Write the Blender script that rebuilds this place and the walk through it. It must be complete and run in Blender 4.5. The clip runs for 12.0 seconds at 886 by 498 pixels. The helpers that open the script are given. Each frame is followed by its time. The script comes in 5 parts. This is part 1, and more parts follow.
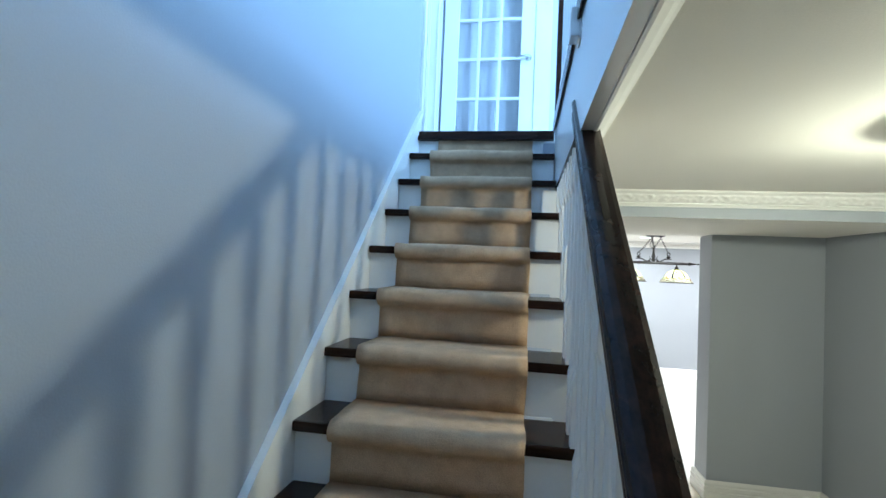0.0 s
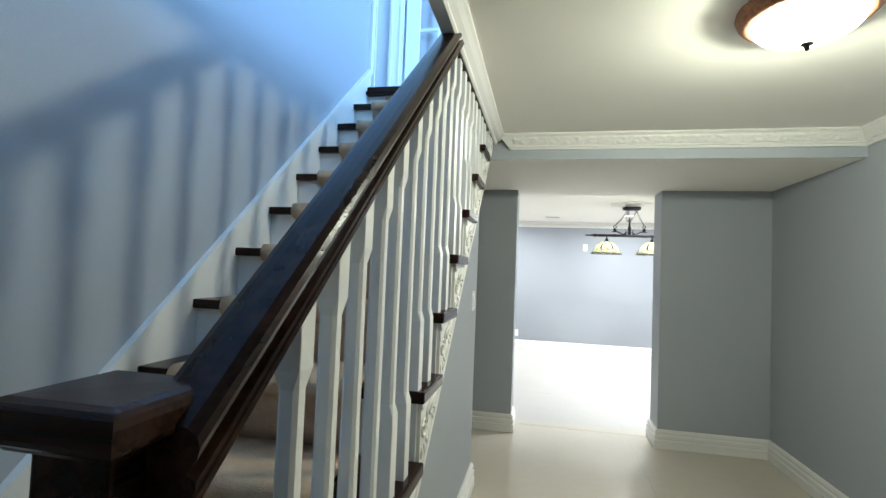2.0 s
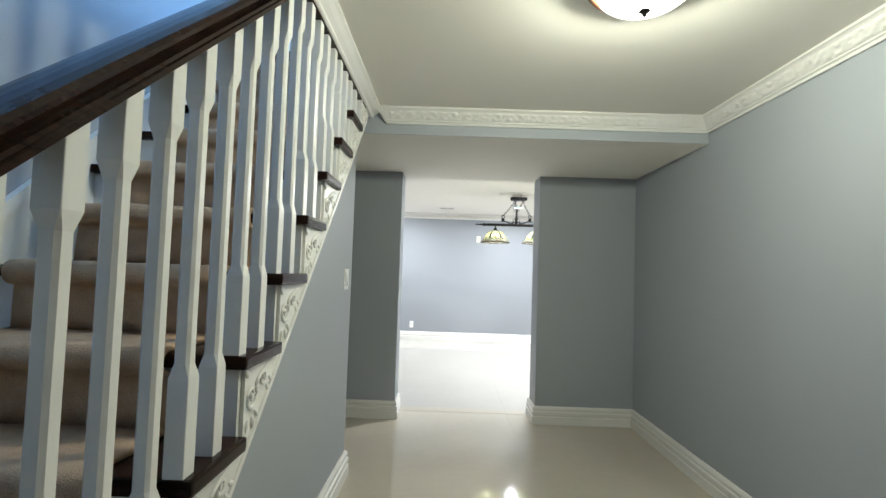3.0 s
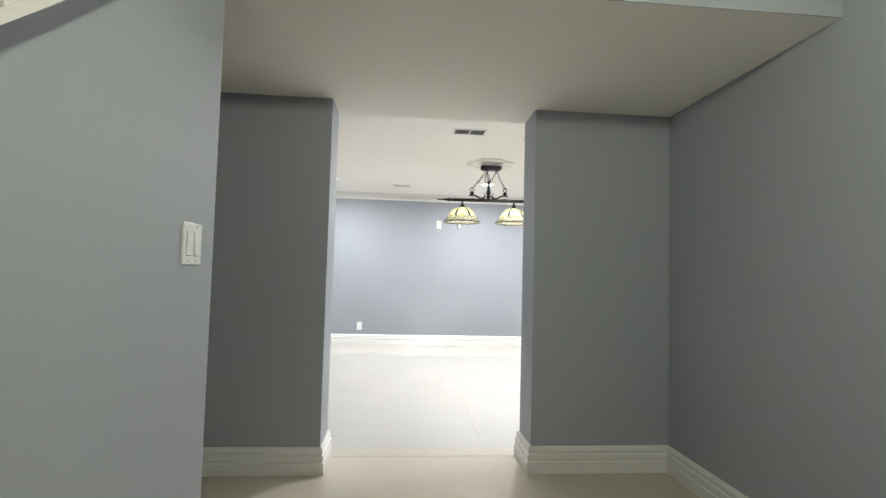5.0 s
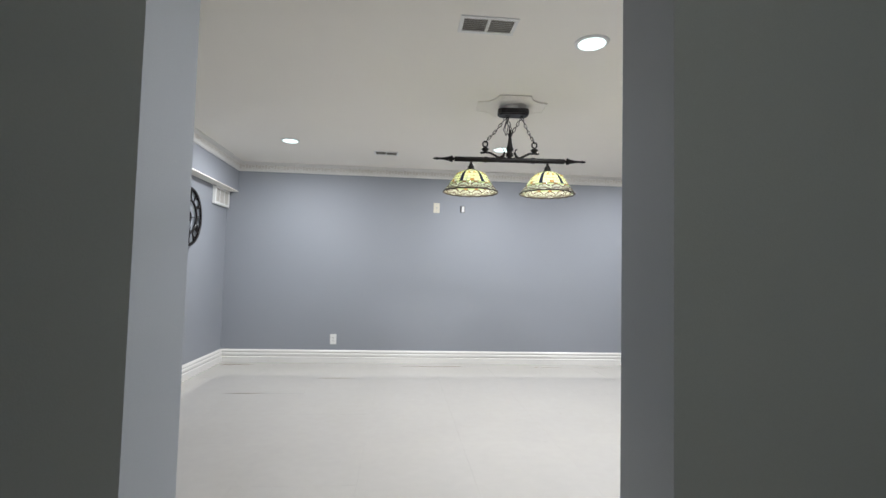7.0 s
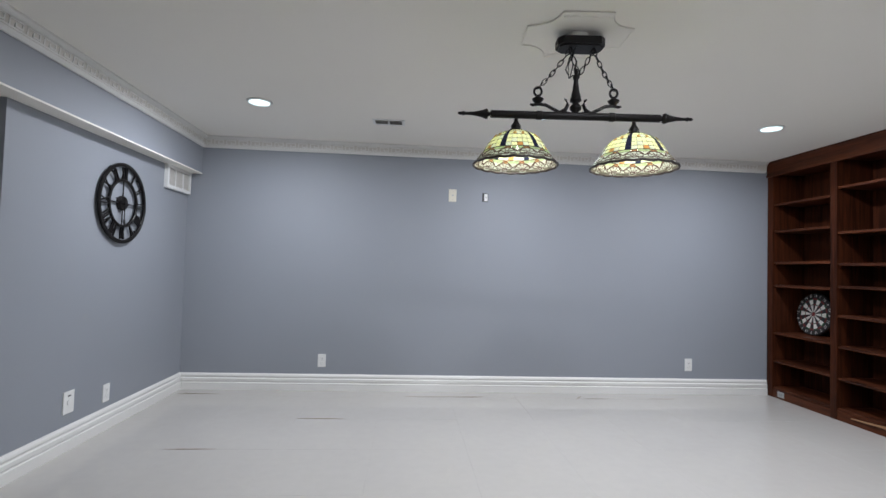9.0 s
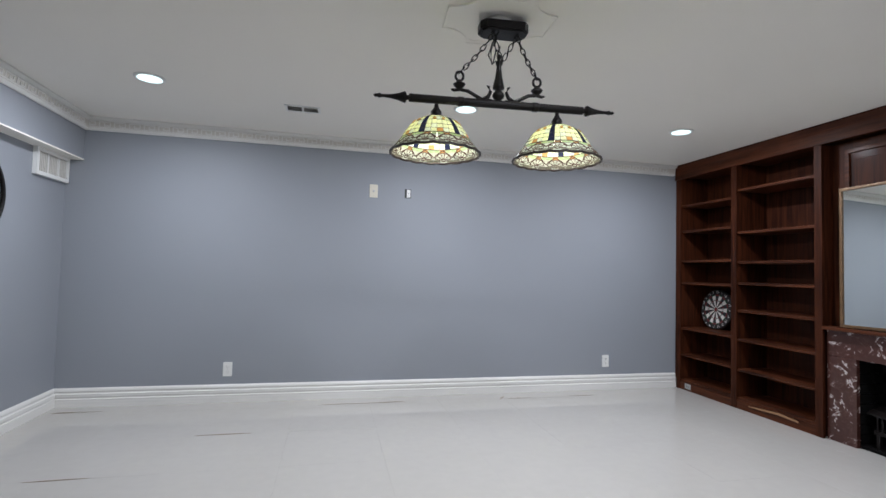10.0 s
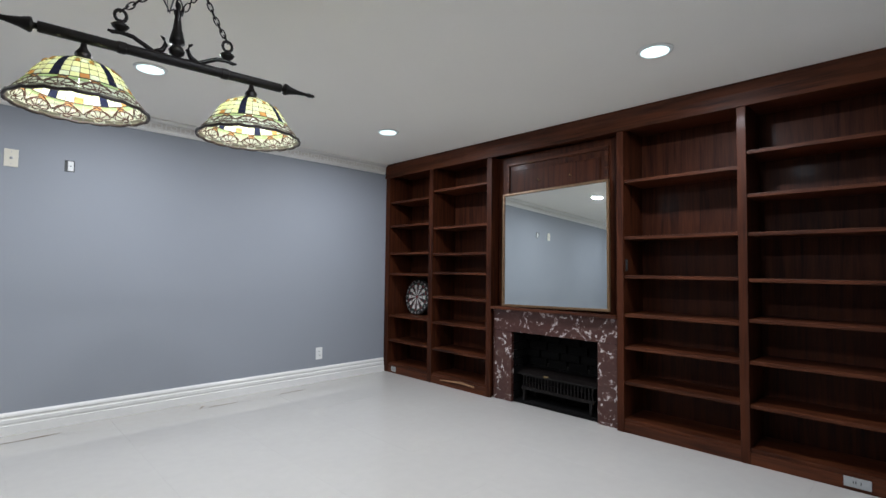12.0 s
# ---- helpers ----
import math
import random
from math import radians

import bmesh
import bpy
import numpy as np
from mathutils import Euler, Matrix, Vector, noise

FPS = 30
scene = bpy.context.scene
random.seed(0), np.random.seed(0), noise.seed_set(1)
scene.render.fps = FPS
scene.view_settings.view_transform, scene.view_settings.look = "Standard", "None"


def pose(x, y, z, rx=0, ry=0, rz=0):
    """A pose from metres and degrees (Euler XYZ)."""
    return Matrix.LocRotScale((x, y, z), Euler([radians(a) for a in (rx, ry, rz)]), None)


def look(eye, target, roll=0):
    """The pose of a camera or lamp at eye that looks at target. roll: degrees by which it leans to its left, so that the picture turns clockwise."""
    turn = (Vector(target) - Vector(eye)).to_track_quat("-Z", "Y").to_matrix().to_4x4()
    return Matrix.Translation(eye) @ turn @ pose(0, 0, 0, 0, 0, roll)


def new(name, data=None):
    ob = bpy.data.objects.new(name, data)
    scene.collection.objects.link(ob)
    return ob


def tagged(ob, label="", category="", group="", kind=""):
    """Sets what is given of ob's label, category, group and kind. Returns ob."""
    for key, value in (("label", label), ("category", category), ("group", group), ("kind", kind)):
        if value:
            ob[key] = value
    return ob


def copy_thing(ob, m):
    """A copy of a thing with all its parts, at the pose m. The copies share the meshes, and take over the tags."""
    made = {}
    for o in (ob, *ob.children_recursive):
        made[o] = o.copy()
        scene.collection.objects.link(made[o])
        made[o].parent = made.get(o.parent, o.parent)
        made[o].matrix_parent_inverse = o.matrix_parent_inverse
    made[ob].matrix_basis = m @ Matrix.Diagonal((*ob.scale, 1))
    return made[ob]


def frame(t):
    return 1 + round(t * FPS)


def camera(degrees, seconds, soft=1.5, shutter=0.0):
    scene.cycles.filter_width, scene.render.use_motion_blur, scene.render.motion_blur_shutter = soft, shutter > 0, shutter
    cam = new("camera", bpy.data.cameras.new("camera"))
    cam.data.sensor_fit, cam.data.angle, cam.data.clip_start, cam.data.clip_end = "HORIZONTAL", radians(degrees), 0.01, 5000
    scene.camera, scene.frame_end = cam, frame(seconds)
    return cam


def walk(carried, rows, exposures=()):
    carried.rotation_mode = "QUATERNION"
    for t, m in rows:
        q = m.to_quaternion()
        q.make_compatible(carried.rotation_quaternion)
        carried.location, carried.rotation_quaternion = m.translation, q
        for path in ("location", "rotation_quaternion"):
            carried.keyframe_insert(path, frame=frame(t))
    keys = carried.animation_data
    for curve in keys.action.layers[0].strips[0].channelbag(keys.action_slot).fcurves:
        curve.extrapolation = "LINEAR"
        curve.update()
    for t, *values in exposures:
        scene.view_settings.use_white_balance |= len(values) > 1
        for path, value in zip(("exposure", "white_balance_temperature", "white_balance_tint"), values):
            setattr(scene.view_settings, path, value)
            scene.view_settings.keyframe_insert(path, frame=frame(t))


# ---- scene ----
cam = camera(85.2, 12.0)
PATH = [
    (0, (0.132, -0.333, 1.698), (-0.204, 1.637, 1.766), 2.5),
    (0.5, (0.241, -0.358, 1.589), (-0.173, 1.597, 1.666), 2.5),
    (1, (0.391, -0.401, 1.502), (-0.097, 1.537, 1.584), 2.5),
    (1.5, (0.545, -0.408, 1.406), (0.035, 1.524, 1.492), 2.4),
    (2, (0.644, -0.399, 1.325), (0.238, 1.557, 1.411), 2.3),
    (2.5, (0.737, -0.386, 1.269), (0.527, 1.601, 1.361), 2.1),
    (3, (0.811, -0.267, 1.207), (0.794, 1.731, 1.302), 1.9),
    (5, (0.831, 1.063, 1.087), (0.997, 3.054, 1.184), 1.5),
    (5.5, (0.891, 1.481, 1.065), (1.052, 3.473, 1.162), 1.8),
    (6, (0.901, 1.911, 1.057), (1.069, 3.902, 1.156), 1.5),
    (6.5, (0.946, 2.323, 1.076), (1.115, 4.314, 1.17), 1.5),
    (7, (0.962, 2.702, 1.047), (1.136, 4.692, 1.146), 1.4),
    (9, (0.958, 3.867, 1.147), (1.107, 5.86, 1.218), 1.7),
    (9.5, (0.983, 3.978, 1.139), (1.244, 5.96, 1.22), 1.8),
    (10, (1.025, 4.034, 1.127), (1.473, 5.981, 1.212), 1.5),
    (10.5, (1.077, 4.055, 1.124), (1.764, 5.931, 1.21), 1.3),
    (11, (1.114, 4.058, 1.112), (2.06, 5.818, 1.204), 1.0),
    (11.5, (1.152, 4.071, 1.098), (2.346, 5.672, 1.193), 0.8),
    (12, (1.194, 4.08, 1.104), (2.595, 5.505, 1.191), 0.7),
]
EXPOSURES = [(0.0, 0.82, 6550, 3), (1.0, 0.78, 6580, 3), (2.0, 0.7, 6600, 4), (3.0, 0.5, 6650, 5), (5.0, 0.38, 6850, 8), (5.5, 0.25, 6850, 8), (6.5, -0.1, 6800, 8), (7.0, -0.35, 6650, 9), (9.0, -0.72, 6330, 11), (11.2, -0.76, 6300, 10), (12.0, -0.68, 6300, 9)]
walk(cam, [(t, look(eye, target, roll)) for t, eye, target, roll in PATH], EXPOSURES)

# ---- world and light ----
world = bpy.data.worlds.new("sky")
scene.world = world
world.use_nodes = True
wn = world.node_tree.nodes
sky = wn.new("ShaderNodeTexSky")
sky.sky_type, sky.sun_disc = "NISHITA", False
sky.sun_elevation, sky.sun_rotation = radians(30), radians(200)
wn["Background"].inputs["Strength"].default_value = 0.1
world.node_tree.links.new(sky.outputs["Color"], wn["Background"].inputs["Color"])

DOME_STRENGTH = 6.5
DOME_WATTS = 34.0
SPOT_WATTS = 38.0
BULB_WATTS = 9.0
WINDOW_WATTS = 262.0
COOL, WARM, BLUE = (0.9, 0.93, 1.0), (0.98, 1.0, 0.86), (0.27, 0.53, 1.0)


def lamp(name, kind, energy, color, m, **settings):
    data = bpy.data.lights.new(name, kind)
    data.energy, data.color = energy, color
    for key, value in settings.items():
        if key == "size":
            data.size = value
        if key == "size_y":
            data.shape = "RECTANGLE"
            data.size_y = value
        if key == "radius":
            data.shadow_soft_size = value
        if key == "disk":
            data.shape, data.size = "DISK", value
    ob = new(name, data)
    ob.matrix_world = m
    return ob


# ---- materials ----
def material(name, color, rough=0.5, metal=0.0, vary=0.06, scale=3.0, fine=60.0, bump=0.05, spec=0.5, coat=0.0, per_object=0.0):
    """A paint-like surface: two scales of tone, roughness wear and fine relief."""
    mat = bpy.data.materials.new(name)
    mat.use_nodes = True
    n, l = mat.node_tree.nodes, mat.node_tree.links
    p = n["Principled BSDF"]
    geo = n.new("ShaderNodeNewGeometry")
    a = n.new("ShaderNodeTexNoise")
    a.inputs["Scale"].default_value, a.inputs["Detail"].default_value = scale, 4
    b = n.new("ShaderNodeTexNoise")
    b.inputs["Scale"].default_value, b.inputs["Detail"].default_value = fine, 3
    for t in (a, b):
        l.new(geo.outputs["Position"], t.inputs["Vector"])
    add = n.new("ShaderNodeMath")
    add.operation = "ADD"
    l.new(a.outputs["Fac"], add.inputs[0])
    l.new(b.outputs["Fac"], add.inputs[1])
    ramp = n.new("ShaderNodeMapRange")
    ramp.inputs["From Min"].default_value, ramp.inputs["From Max"].default_value = 0.6, 1.4
    ramp.inputs["To Min"].default_value, ramp.inputs["To Max"].default_value = 1 - vary, 1 + vary
    l.new(add.outputs[0], ramp.inputs["Value"])
    value = ramp.outputs["Result"]
    if per_object:
        info = n.new("ShaderNodeObjectInfo")
        rr = n.new("ShaderNodeMapRange")
        rr.inputs["To Min"].default_value, rr.inputs["To Max"].default_value = 1 - per_object, 1 + per_object
        l.new(info.outputs["Random"], rr.inputs["Value"])
        mm = n.new("ShaderNodeMath")
        mm.operation = "MULTIPLY"
        l.new(value, mm.inputs[0])
        l.new(rr.outputs["Result"], mm.inputs[1])
        value = mm.outputs[0]
    mul = n.new("ShaderNodeVectorMath")
    mul.operation = "SCALE"
    mul.inputs[0].default_value = color
    l.new(value, mul.inputs["Scale"])
    l.new(mul.outputs["Vector"], p.inputs["Base Color"])
    rg = n.new("ShaderNodeMapRange")
    rg.inputs["To Min"].default_value, rg.inputs["To Max"].default_value = max(0.02, rough - 0.06), rough + 0.06
    l.new(a.outputs["Fac"], rg.inputs["Value"])
    l.new(rg.outputs["Result"], p.inputs["Roughness"])
    p.inputs["Metallic"].default_value = metal
    p.inputs["Specular IOR Level"].default_value = spec
    p.inputs["Coat Weight"].default_value = coat
    p.inputs["Coat Roughness"].default_value = 0.08
    if bump:
        bp = n.new("ShaderNodeBump")
        bp.inputs["Strength"].default_value, bp.inputs["Distance"].default_value = bump, 0.004
        l.new(b.outputs["Fac"], bp.inputs["Height"])
        l.new(bp.outputs["Normal"], p.inputs["Normal"])
    return mat


def wood(name, dark, light, rough=0.35, along="Y", coat=0.2, vary=1.0, spec=0.25):
    """Stained timber with long grain along one axis of the piece."""
    mat = bpy.data.materials.new(name)
    mat.use_nodes = True
    n, l = mat.node_tree.nodes, mat.node_tree.links
    p = n["Principled BSDF"]
    tc = n.new("ShaderNodeTexCoord")
    info = n.new("ShaderNodeObjectInfo")
    shift = n.new("ShaderNodeVectorMath")
    shift.operation = "ADD"
    l.new(tc.outputs["Object"], shift.inputs[0])
    l.new(info.outputs["Random"], shift.inputs[1])
    mp = n.new("ShaderNodeMapping")
    s = {"X": (1.2, 22, 22), "Y": (22, 1.2, 22), "Z": (22, 22, 1.2)}[along]
    mp.inputs["Scale"].default_value = s
    l.new(shift.outputs["Vector"], mp.inputs["Vector"])
    a = n.new("ShaderNodeTexNoise")
    a.inputs["Scale"].default_value, a.inputs["Detail"].default_value, a.inputs["Distortion"].default_value = 1.3, 5, 0.8
    l.new(mp.outputs["Vector"], a.inputs["Vector"])
    b = n.new("ShaderNodeTexNoise")
    b.inputs["Scale"].default_value, b.inputs["Detail"].default_value = 7, 3
    l.new(mp.outputs["Vector"], b.inputs["Vector"])
    c = n.new("ShaderNodeTexNoise")
    c.inputs["Scale"].default_value = 1.6
    l.new(shift.outputs["Vector"], c.inputs["Vector"])
    mix = n.new("ShaderNodeMath")
    mix.operation = "MULTIPLY_ADD"
    mix.inputs[1].default_value = 0.45
    l.new(b.outputs["Fac"], mix.inputs[0])
    l.new(a.outputs["Fac"], mix.inputs[2])
    mix2 = n.new("ShaderNodeMath")
    mix2.operation = "MULTIPLY_ADD"
    mix2.inputs[1].default_value = 0.5 * vary
    l.new(c.outputs["Fac"], mix2.inputs[0])
    l.new(mix.outputs[0], mix2.inputs[2])
    ramp = n.new("ShaderNodeValToRGB")
    ramp.color_ramp.elements[0].position, ramp.color_ramp.elements[0].color = 0.62, (*dark, 1)
    ramp.color_ramp.elements[1].position, ramp.color_ramp.elements[1].color = 1.0, (*light, 1)
    sub = n.new("ShaderNodeMath")
    sub.operation = "SUBTRACT"
    sub.inputs[1].default_value = 0.12
    l.new(mix2.outputs[0], sub.inputs[0])
    l.new(sub.outputs[0], ramp.inputs["Fac"])
    l.new(ramp.outputs["Color"], p.inputs["Base Color"])
    p.inputs["Roughness"].default_value = rough
    p.inputs["Specular IOR Level"].default_value = spec
    p.inputs["Coat Weight"].default_value, p.inputs["Coat Roughness"].default_value = coat, 0.15
    bp = n.new("ShaderNodeBump")
    bp.inputs["Strength"].default_value, bp.inputs["Distance"].default_value = 0.12, 0.002
    l.new(b.outputs["Fac"], bp.inputs["Height"])
    l.new(bp.outputs["Normal"], p.inputs["Normal"])
    return mat


def glow(name, color, strength):
    mat = bpy.data.materials.new(name)
    mat.use_nodes = True
    p = mat.node_tree.nodes["Principled BSDF"]
    p.inputs["Base Color"].default_value = (0.9, 0.9, 0.88, 1)
    p.inputs["Emission Color"].default_value = (*color, 1)
    p.inputs["Emission Strength"].default_value = strength
    return mat


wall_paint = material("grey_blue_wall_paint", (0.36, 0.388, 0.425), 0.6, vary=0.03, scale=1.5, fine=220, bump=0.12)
# Same wall paint, darkened for the room where the lamps over-light it.
dimmed_wall_paint = material("blue_grey_room_paint", (0.282, 0.3, 0.33), 0.6, vary=0.03, scale=1.5, fine=220, bump=0.12)
# Upper hall walls lightened so they bounce fill light into the stairwell shadows.
upper_bounce_paint = material("pale_upper_hall_paint", (0.58, 0.6, 0.62), 0.6, vary=0.03, scale=1.5, fine=220, bump=0.12)
ceiling_paint = material("white_ceiling_paint", (0.9, 0.868, 0.805), 0.8, vary=0.02, scale=1.2, fine=180, bump=0.15)
trim_paint = material("white_trim_paint", (0.78, 0.77, 0.74), 0.32, vary=0.02, scale=4, fine=90, bump=0.05)
door_paint = material("white_door_paint", (0.8, 0.8, 0.8), 0.35, vary=0.02, scale=4, fine=90, bump=0.05)
tile_mat = material("cream_polished_tile", (0.53, 0.485, 0.405), 0.05, vary=0.03, scale=2.2, fine=16, bump=0.0, per_object=0.005)
room_tile_mat = material("pale_polished_tile", (0.49, 0.472, 0.44), 0.05, vary=0.03, scale=2.2, fine=16, bump=0.0, per_object=0.005)
grout_mat = material("beige_grout", (0.45, 0.42, 0.37), 0.6, vary=0.1, scale=8, fine=200, bump=0.2)
chip_mat = material("brown_chipped_edge", (0.16, 0.1, 0.06), 0.8, vary=0.25, scale=20, fine=200, bump=0.2)
carpet_mat = material("beige_pile_carpet", (0.55, 0.375, 0.24), 0.95, vary=0.24, scale=16, fine=300, bump=1.0, spec=0.1)
dark_wood = wood("espresso_stained_wood", (0.007, 0.0032, 0.0024), (0.032, 0.0142, 0.0095), 0.24, "Y", 0.0, 1.0, 0.14)
dark_wood_x = wood("espresso_stained_wood_across", (0.007, 0.0032, 0.0024), (0.032, 0.0142, 0.0095), 0.24, "X", 0.0, 1.0, 0.14)
shelf_wood_z = wood("red_brown_oak_upright", (0.02, 0.0052, 0.0021), (0.064, 0.0175, 0.0066), 0.5, "Z", 0.02, 1.0, 0.12)
shelf_wood_y = wood("red_brown_oak_level", (0.021, 0.0056, 0.0023), (0.088, 0.0255, 0.0098), 0.48, "Y", 0.03, 1.0, 0.15)
black_iron = material("black_wrought_iron", (0.006, 0.0045, 0.004), 0.36, 0.0, vary=0.2, scale=12, fine=120, bump=0.15, spec=0.22)
white_plastic = material("white_plastic", (0.8, 0.8, 0.78), 0.3, vary=0.01, bump=0.0)
black_plastic = material("black_plastic", (0.015, 0.015, 0.015), 0.4, vary=0.05, bump=0.0)


# ---- mesh helpers ----
def part(name, bm, mat, parent=None, label="", smooth=False, place=None):
    me = bpy.data.meshes.new(name)
    bm.to_mesh(me)
    bm.free()
    for m in (mat if isinstance(mat, (list, tuple)) else (mat,)):
        me.materials.append(m)
    if smooth:
        for f in me.polygons:
            f.use_smooth = True
    ob = new(name, me)
    if parent is not None:
        ob.parent = parent
    if place is not None:
        ob.matrix_local = place
    if label:
        ob["label"] = label
    return ob


def again(ob, place, parent=None):
    """Another piece on the same mesh."""
    o = new(ob.name.split(".")[0], ob.data)
    o.parent = parent if parent is not None else ob.parent
    o.matrix_local = place
    return o


def thing(name, place, label, category, group="", kind=""):
    ob = new(name)
    ob.matrix_world = place
    return tagged(ob, label, category, group, kind)


def add_box(bm, lo, hi, bevel=0.0, index=0):
    made = bmesh.ops.create_cube(bm, size=1.0)["verts"]
    for v in made:
        v.co = Vector([lo[i] + (v.co[i] + 0.5) * (hi[i] - lo[i]) for i in range(3)])
    faces = {f for v in made for f in v.link_faces}
    for f in faces:
        f.material_index = index
    if bevel:
        edges = {e for v in made for e in v.link_edges}
        bmesh.ops.bevel(bm, geom=list(edges), offset=bevel, segments=2, affect="EDGES", profile=0.7)


def box(lo, hi, bevel=0.0):
    bm = bmesh.new()
    add_box(bm, lo, hi, bevel)
    return bm


def boxes(*pairs, bevel=0.0):
    bm = bmesh.new()
    for lo, hi in pairs:
        add_box(bm, lo, hi, bevel)
    return bm


def add_prism(bm, outline, lo, hi, axis="X"):
    """An outline drawn out along an axis. X: (y, z); Y: (x, z); Z: (x, y)."""
    def co(p, d):
        return {"X": (d, p[0], p[1]), "Y": (p[0], d, p[1]), "Z": (p[0], p[1], d)}[axis]
    a = [bm.verts.new(co(p, lo)) for p in outline]
    b = [bm.verts.new(co(p, hi)) for p in outline]
    k = len(outline)
    bm.faces.new(a)
    bm.faces.new(b[::-1])
    for i in range(k):
        bm.faces.new((a[i], b[i], b[(i + 1) % k], a[(i + 1) % k]))
    bmesh.ops.recalc_face_normals(bm, faces=bm.faces[:])


def prism(outline, lo, hi, axis="X"):
    bm = bmesh.new()
    add_prism(bm, outline, lo, hi, axis)
    return bm


def add_turned(bm, profile, n=24, m=None, phase=0.0):
    """A lathe form about z from (radius, height) pairs."""
    m = m or Matrix()
    rings = []
    for r, z in profile:
        rings.append([bm.verts.new(m @ Vector((max(r, 1e-5) * math.cos(phase + 2 * math.pi * i / n), max(r, 1e-5) * math.sin(phase + 2 * math.pi * i / n), z))) for i in range(n)])
    for a, b in zip(rings, rings[1:]):
        for i in range(n):
            bm.faces.new((a[i], a[(i + 1) % n], b[(i + 1) % n], b[i]))
    bm.faces.new(rings[0][::-1])
    bm.faces.new(rings[-1])


def turned(profile, n=24, m=None, phase=0.0):
    bm = bmesh.new()
    add_turned(bm, profile, n, m, phase)
    bmesh.ops.recalc_face_normals(bm, faces=bm.faces[:])
    return bm


def add_tube(bm, points, radius, n=8, closed=False):
    """A round bar along points; radius may be a list."""
    pts = [Vector(p) for p in points]
    k = len(pts)
    rings = []
    for i, p in enumerate(pts):
        if closed:
            d = pts[(i + 1) % k] - pts[i - 1]
        else:
            d = pts[min(i + 1, k - 1)] - pts[max(i - 1, 0)]
        q = d.to_track_quat("Z", "Y")
        r = radius[i] if isinstance(radius, (list, tuple)) else radius
        rings.append([bm.verts.new(p + q @ Vector((r * math.cos(2 * math.pi * j / n), r * math.sin(2 * math.pi * j / n), 0))) for j in range(n)])
    pairs = list(zip(rings, rings[1:])) + ([(rings[-1], rings[0])] if closed else [])
    for a, b in pairs:
        off = 0
        if closed and a is rings[-1]:
            off = min(range(n), key=lambda o: sum((a[j].co - b[(j + o) % n].co).length for j in range(n)))
        for j in range(n):
            bm.faces.new((a[j], a[(j + 1) % n], b[(j + 1 + off) % n], b[(j + off) % n]))
    if not closed:
        bm.faces.new(rings[0][::-1])
        bm.faces.new(rings[-1])


def moulding(profile, path, z, closed_ends=True):
    """A profile of (out, up) pairs swept along a floor-plan path, mitred; out is to the left of the way."""
    bm = bmesh.new()
    pts = [Vector((x, y)) for x, y in path]
    rings = []
    for i, p in enumerate(pts):
        d0 = (p - pts[i - 1]).normalized() if i else (pts[1] - p).normalized()
        d1 = (pts[i + 1] - p).normalized() if i + 1 < len(pts) else d0
        n0, n1 = Vector((-d0.y, d0.x)), Vector((-d1.y, d1.x))
        m = (n0 + n1).normalized()
        m = m / max(0.3, m.dot(n0))
        rings.append([bm.verts.new((p.x + m.x * u, p.y + m.y * u, z + v)) for u, v in profile])
    k = len(profile)
    for a, b in zip(rings, rings[1:]):
        for j in range(k):
            bm.faces.new((a[j], a[(j + 1) % k], b[(j + 1) % k], b[j]))
    bm.faces.new(rings[0])
    bm.faces.new(rings[-1][::-1])
    bmesh.ops.recalc_face_normals(bm, faces=bm.faces[:])
    return bm


def setting(name, bm, mat, label="", category="", smooth=False):
    return tagged(part(name, bm, mat, None, "", smooth), label, category, "", "structure")


# ---- the plan ----
X_STAIR, X_SIDE, X_RIGHT = -0.592, 0.317, 2.364          # stair wall, corridor's stair side, corridor's right wall
Y_BACK, Y_SIDE, Y_BEAM, Y_PIER, Y_ROOM, Y_FAR = -2.4, 2.608, 2.615, 3.725, 3.98, 8.322
PIER_L, PIER_R = 0.422, 1.568
X_UNDER = 0.245                                         # face of the wall under the stairs
Z_BEAM, Z_HALL, Z_ROOM, Z_UP, Z_TOP = 2.03, 2.178, 2.25, 2.562, 5.05
X_LEFT, X_SHELF, X_EAST = -1.011, 4.464, 4.815

setting("subfloor", boxes(((-3.0, Y_BACK - 0.2, -0.2), (X_RIGHT + 0.2, Y_ROOM, -0.012)), ((-3.0, Y_ROOM, -0.2), (X_EAST + 0.2, Y_FAR + 0.2, -0.012))), grout_mat, "beige grout bed under the polished floor tiles", "floor")
# walls
setting("wall_stair", box((X_STAIR - 0.14, Y_BACK, -0.01), (X_STAIR, 2.78, Z_TOP)), wall_paint, "grey-blue painted wall beside the staircase", "wall")
setting("wall_right", box((X_RIGHT, Y_BACK, -0.01), (X_RIGHT + 0.14, Y_PIER, Z_UP)), wall_paint, "plain grey-blue painted corridor wall", "wall")
setting("wall_back", box((X_STAIR - 0.14, Y_BACK - 0.14, -0.01), (X_RIGHT + 0.14, Y_BACK, Z_UP)), wall_paint, "plain grey-blue wall closing the corridor", "wall")
setting("wall_stair_side", prism([(0.36, -0.01), (Y_SIDE, -0.01), (Y_SIDE, 2.165), (2.47, 2.165), (0.36, 0.305)], X_UNDER - 0.1, X_UNDER), wall_paint, "grey triangular wall under the staircase", "wall")
setting("wall_pier_left", box((-1.2, Y_PIER, -0.01), (PIER_L, Y_ROOM, Z_BEAM + 0.02)), wall_paint, "grey painted wall pier beside the opening", "wall")
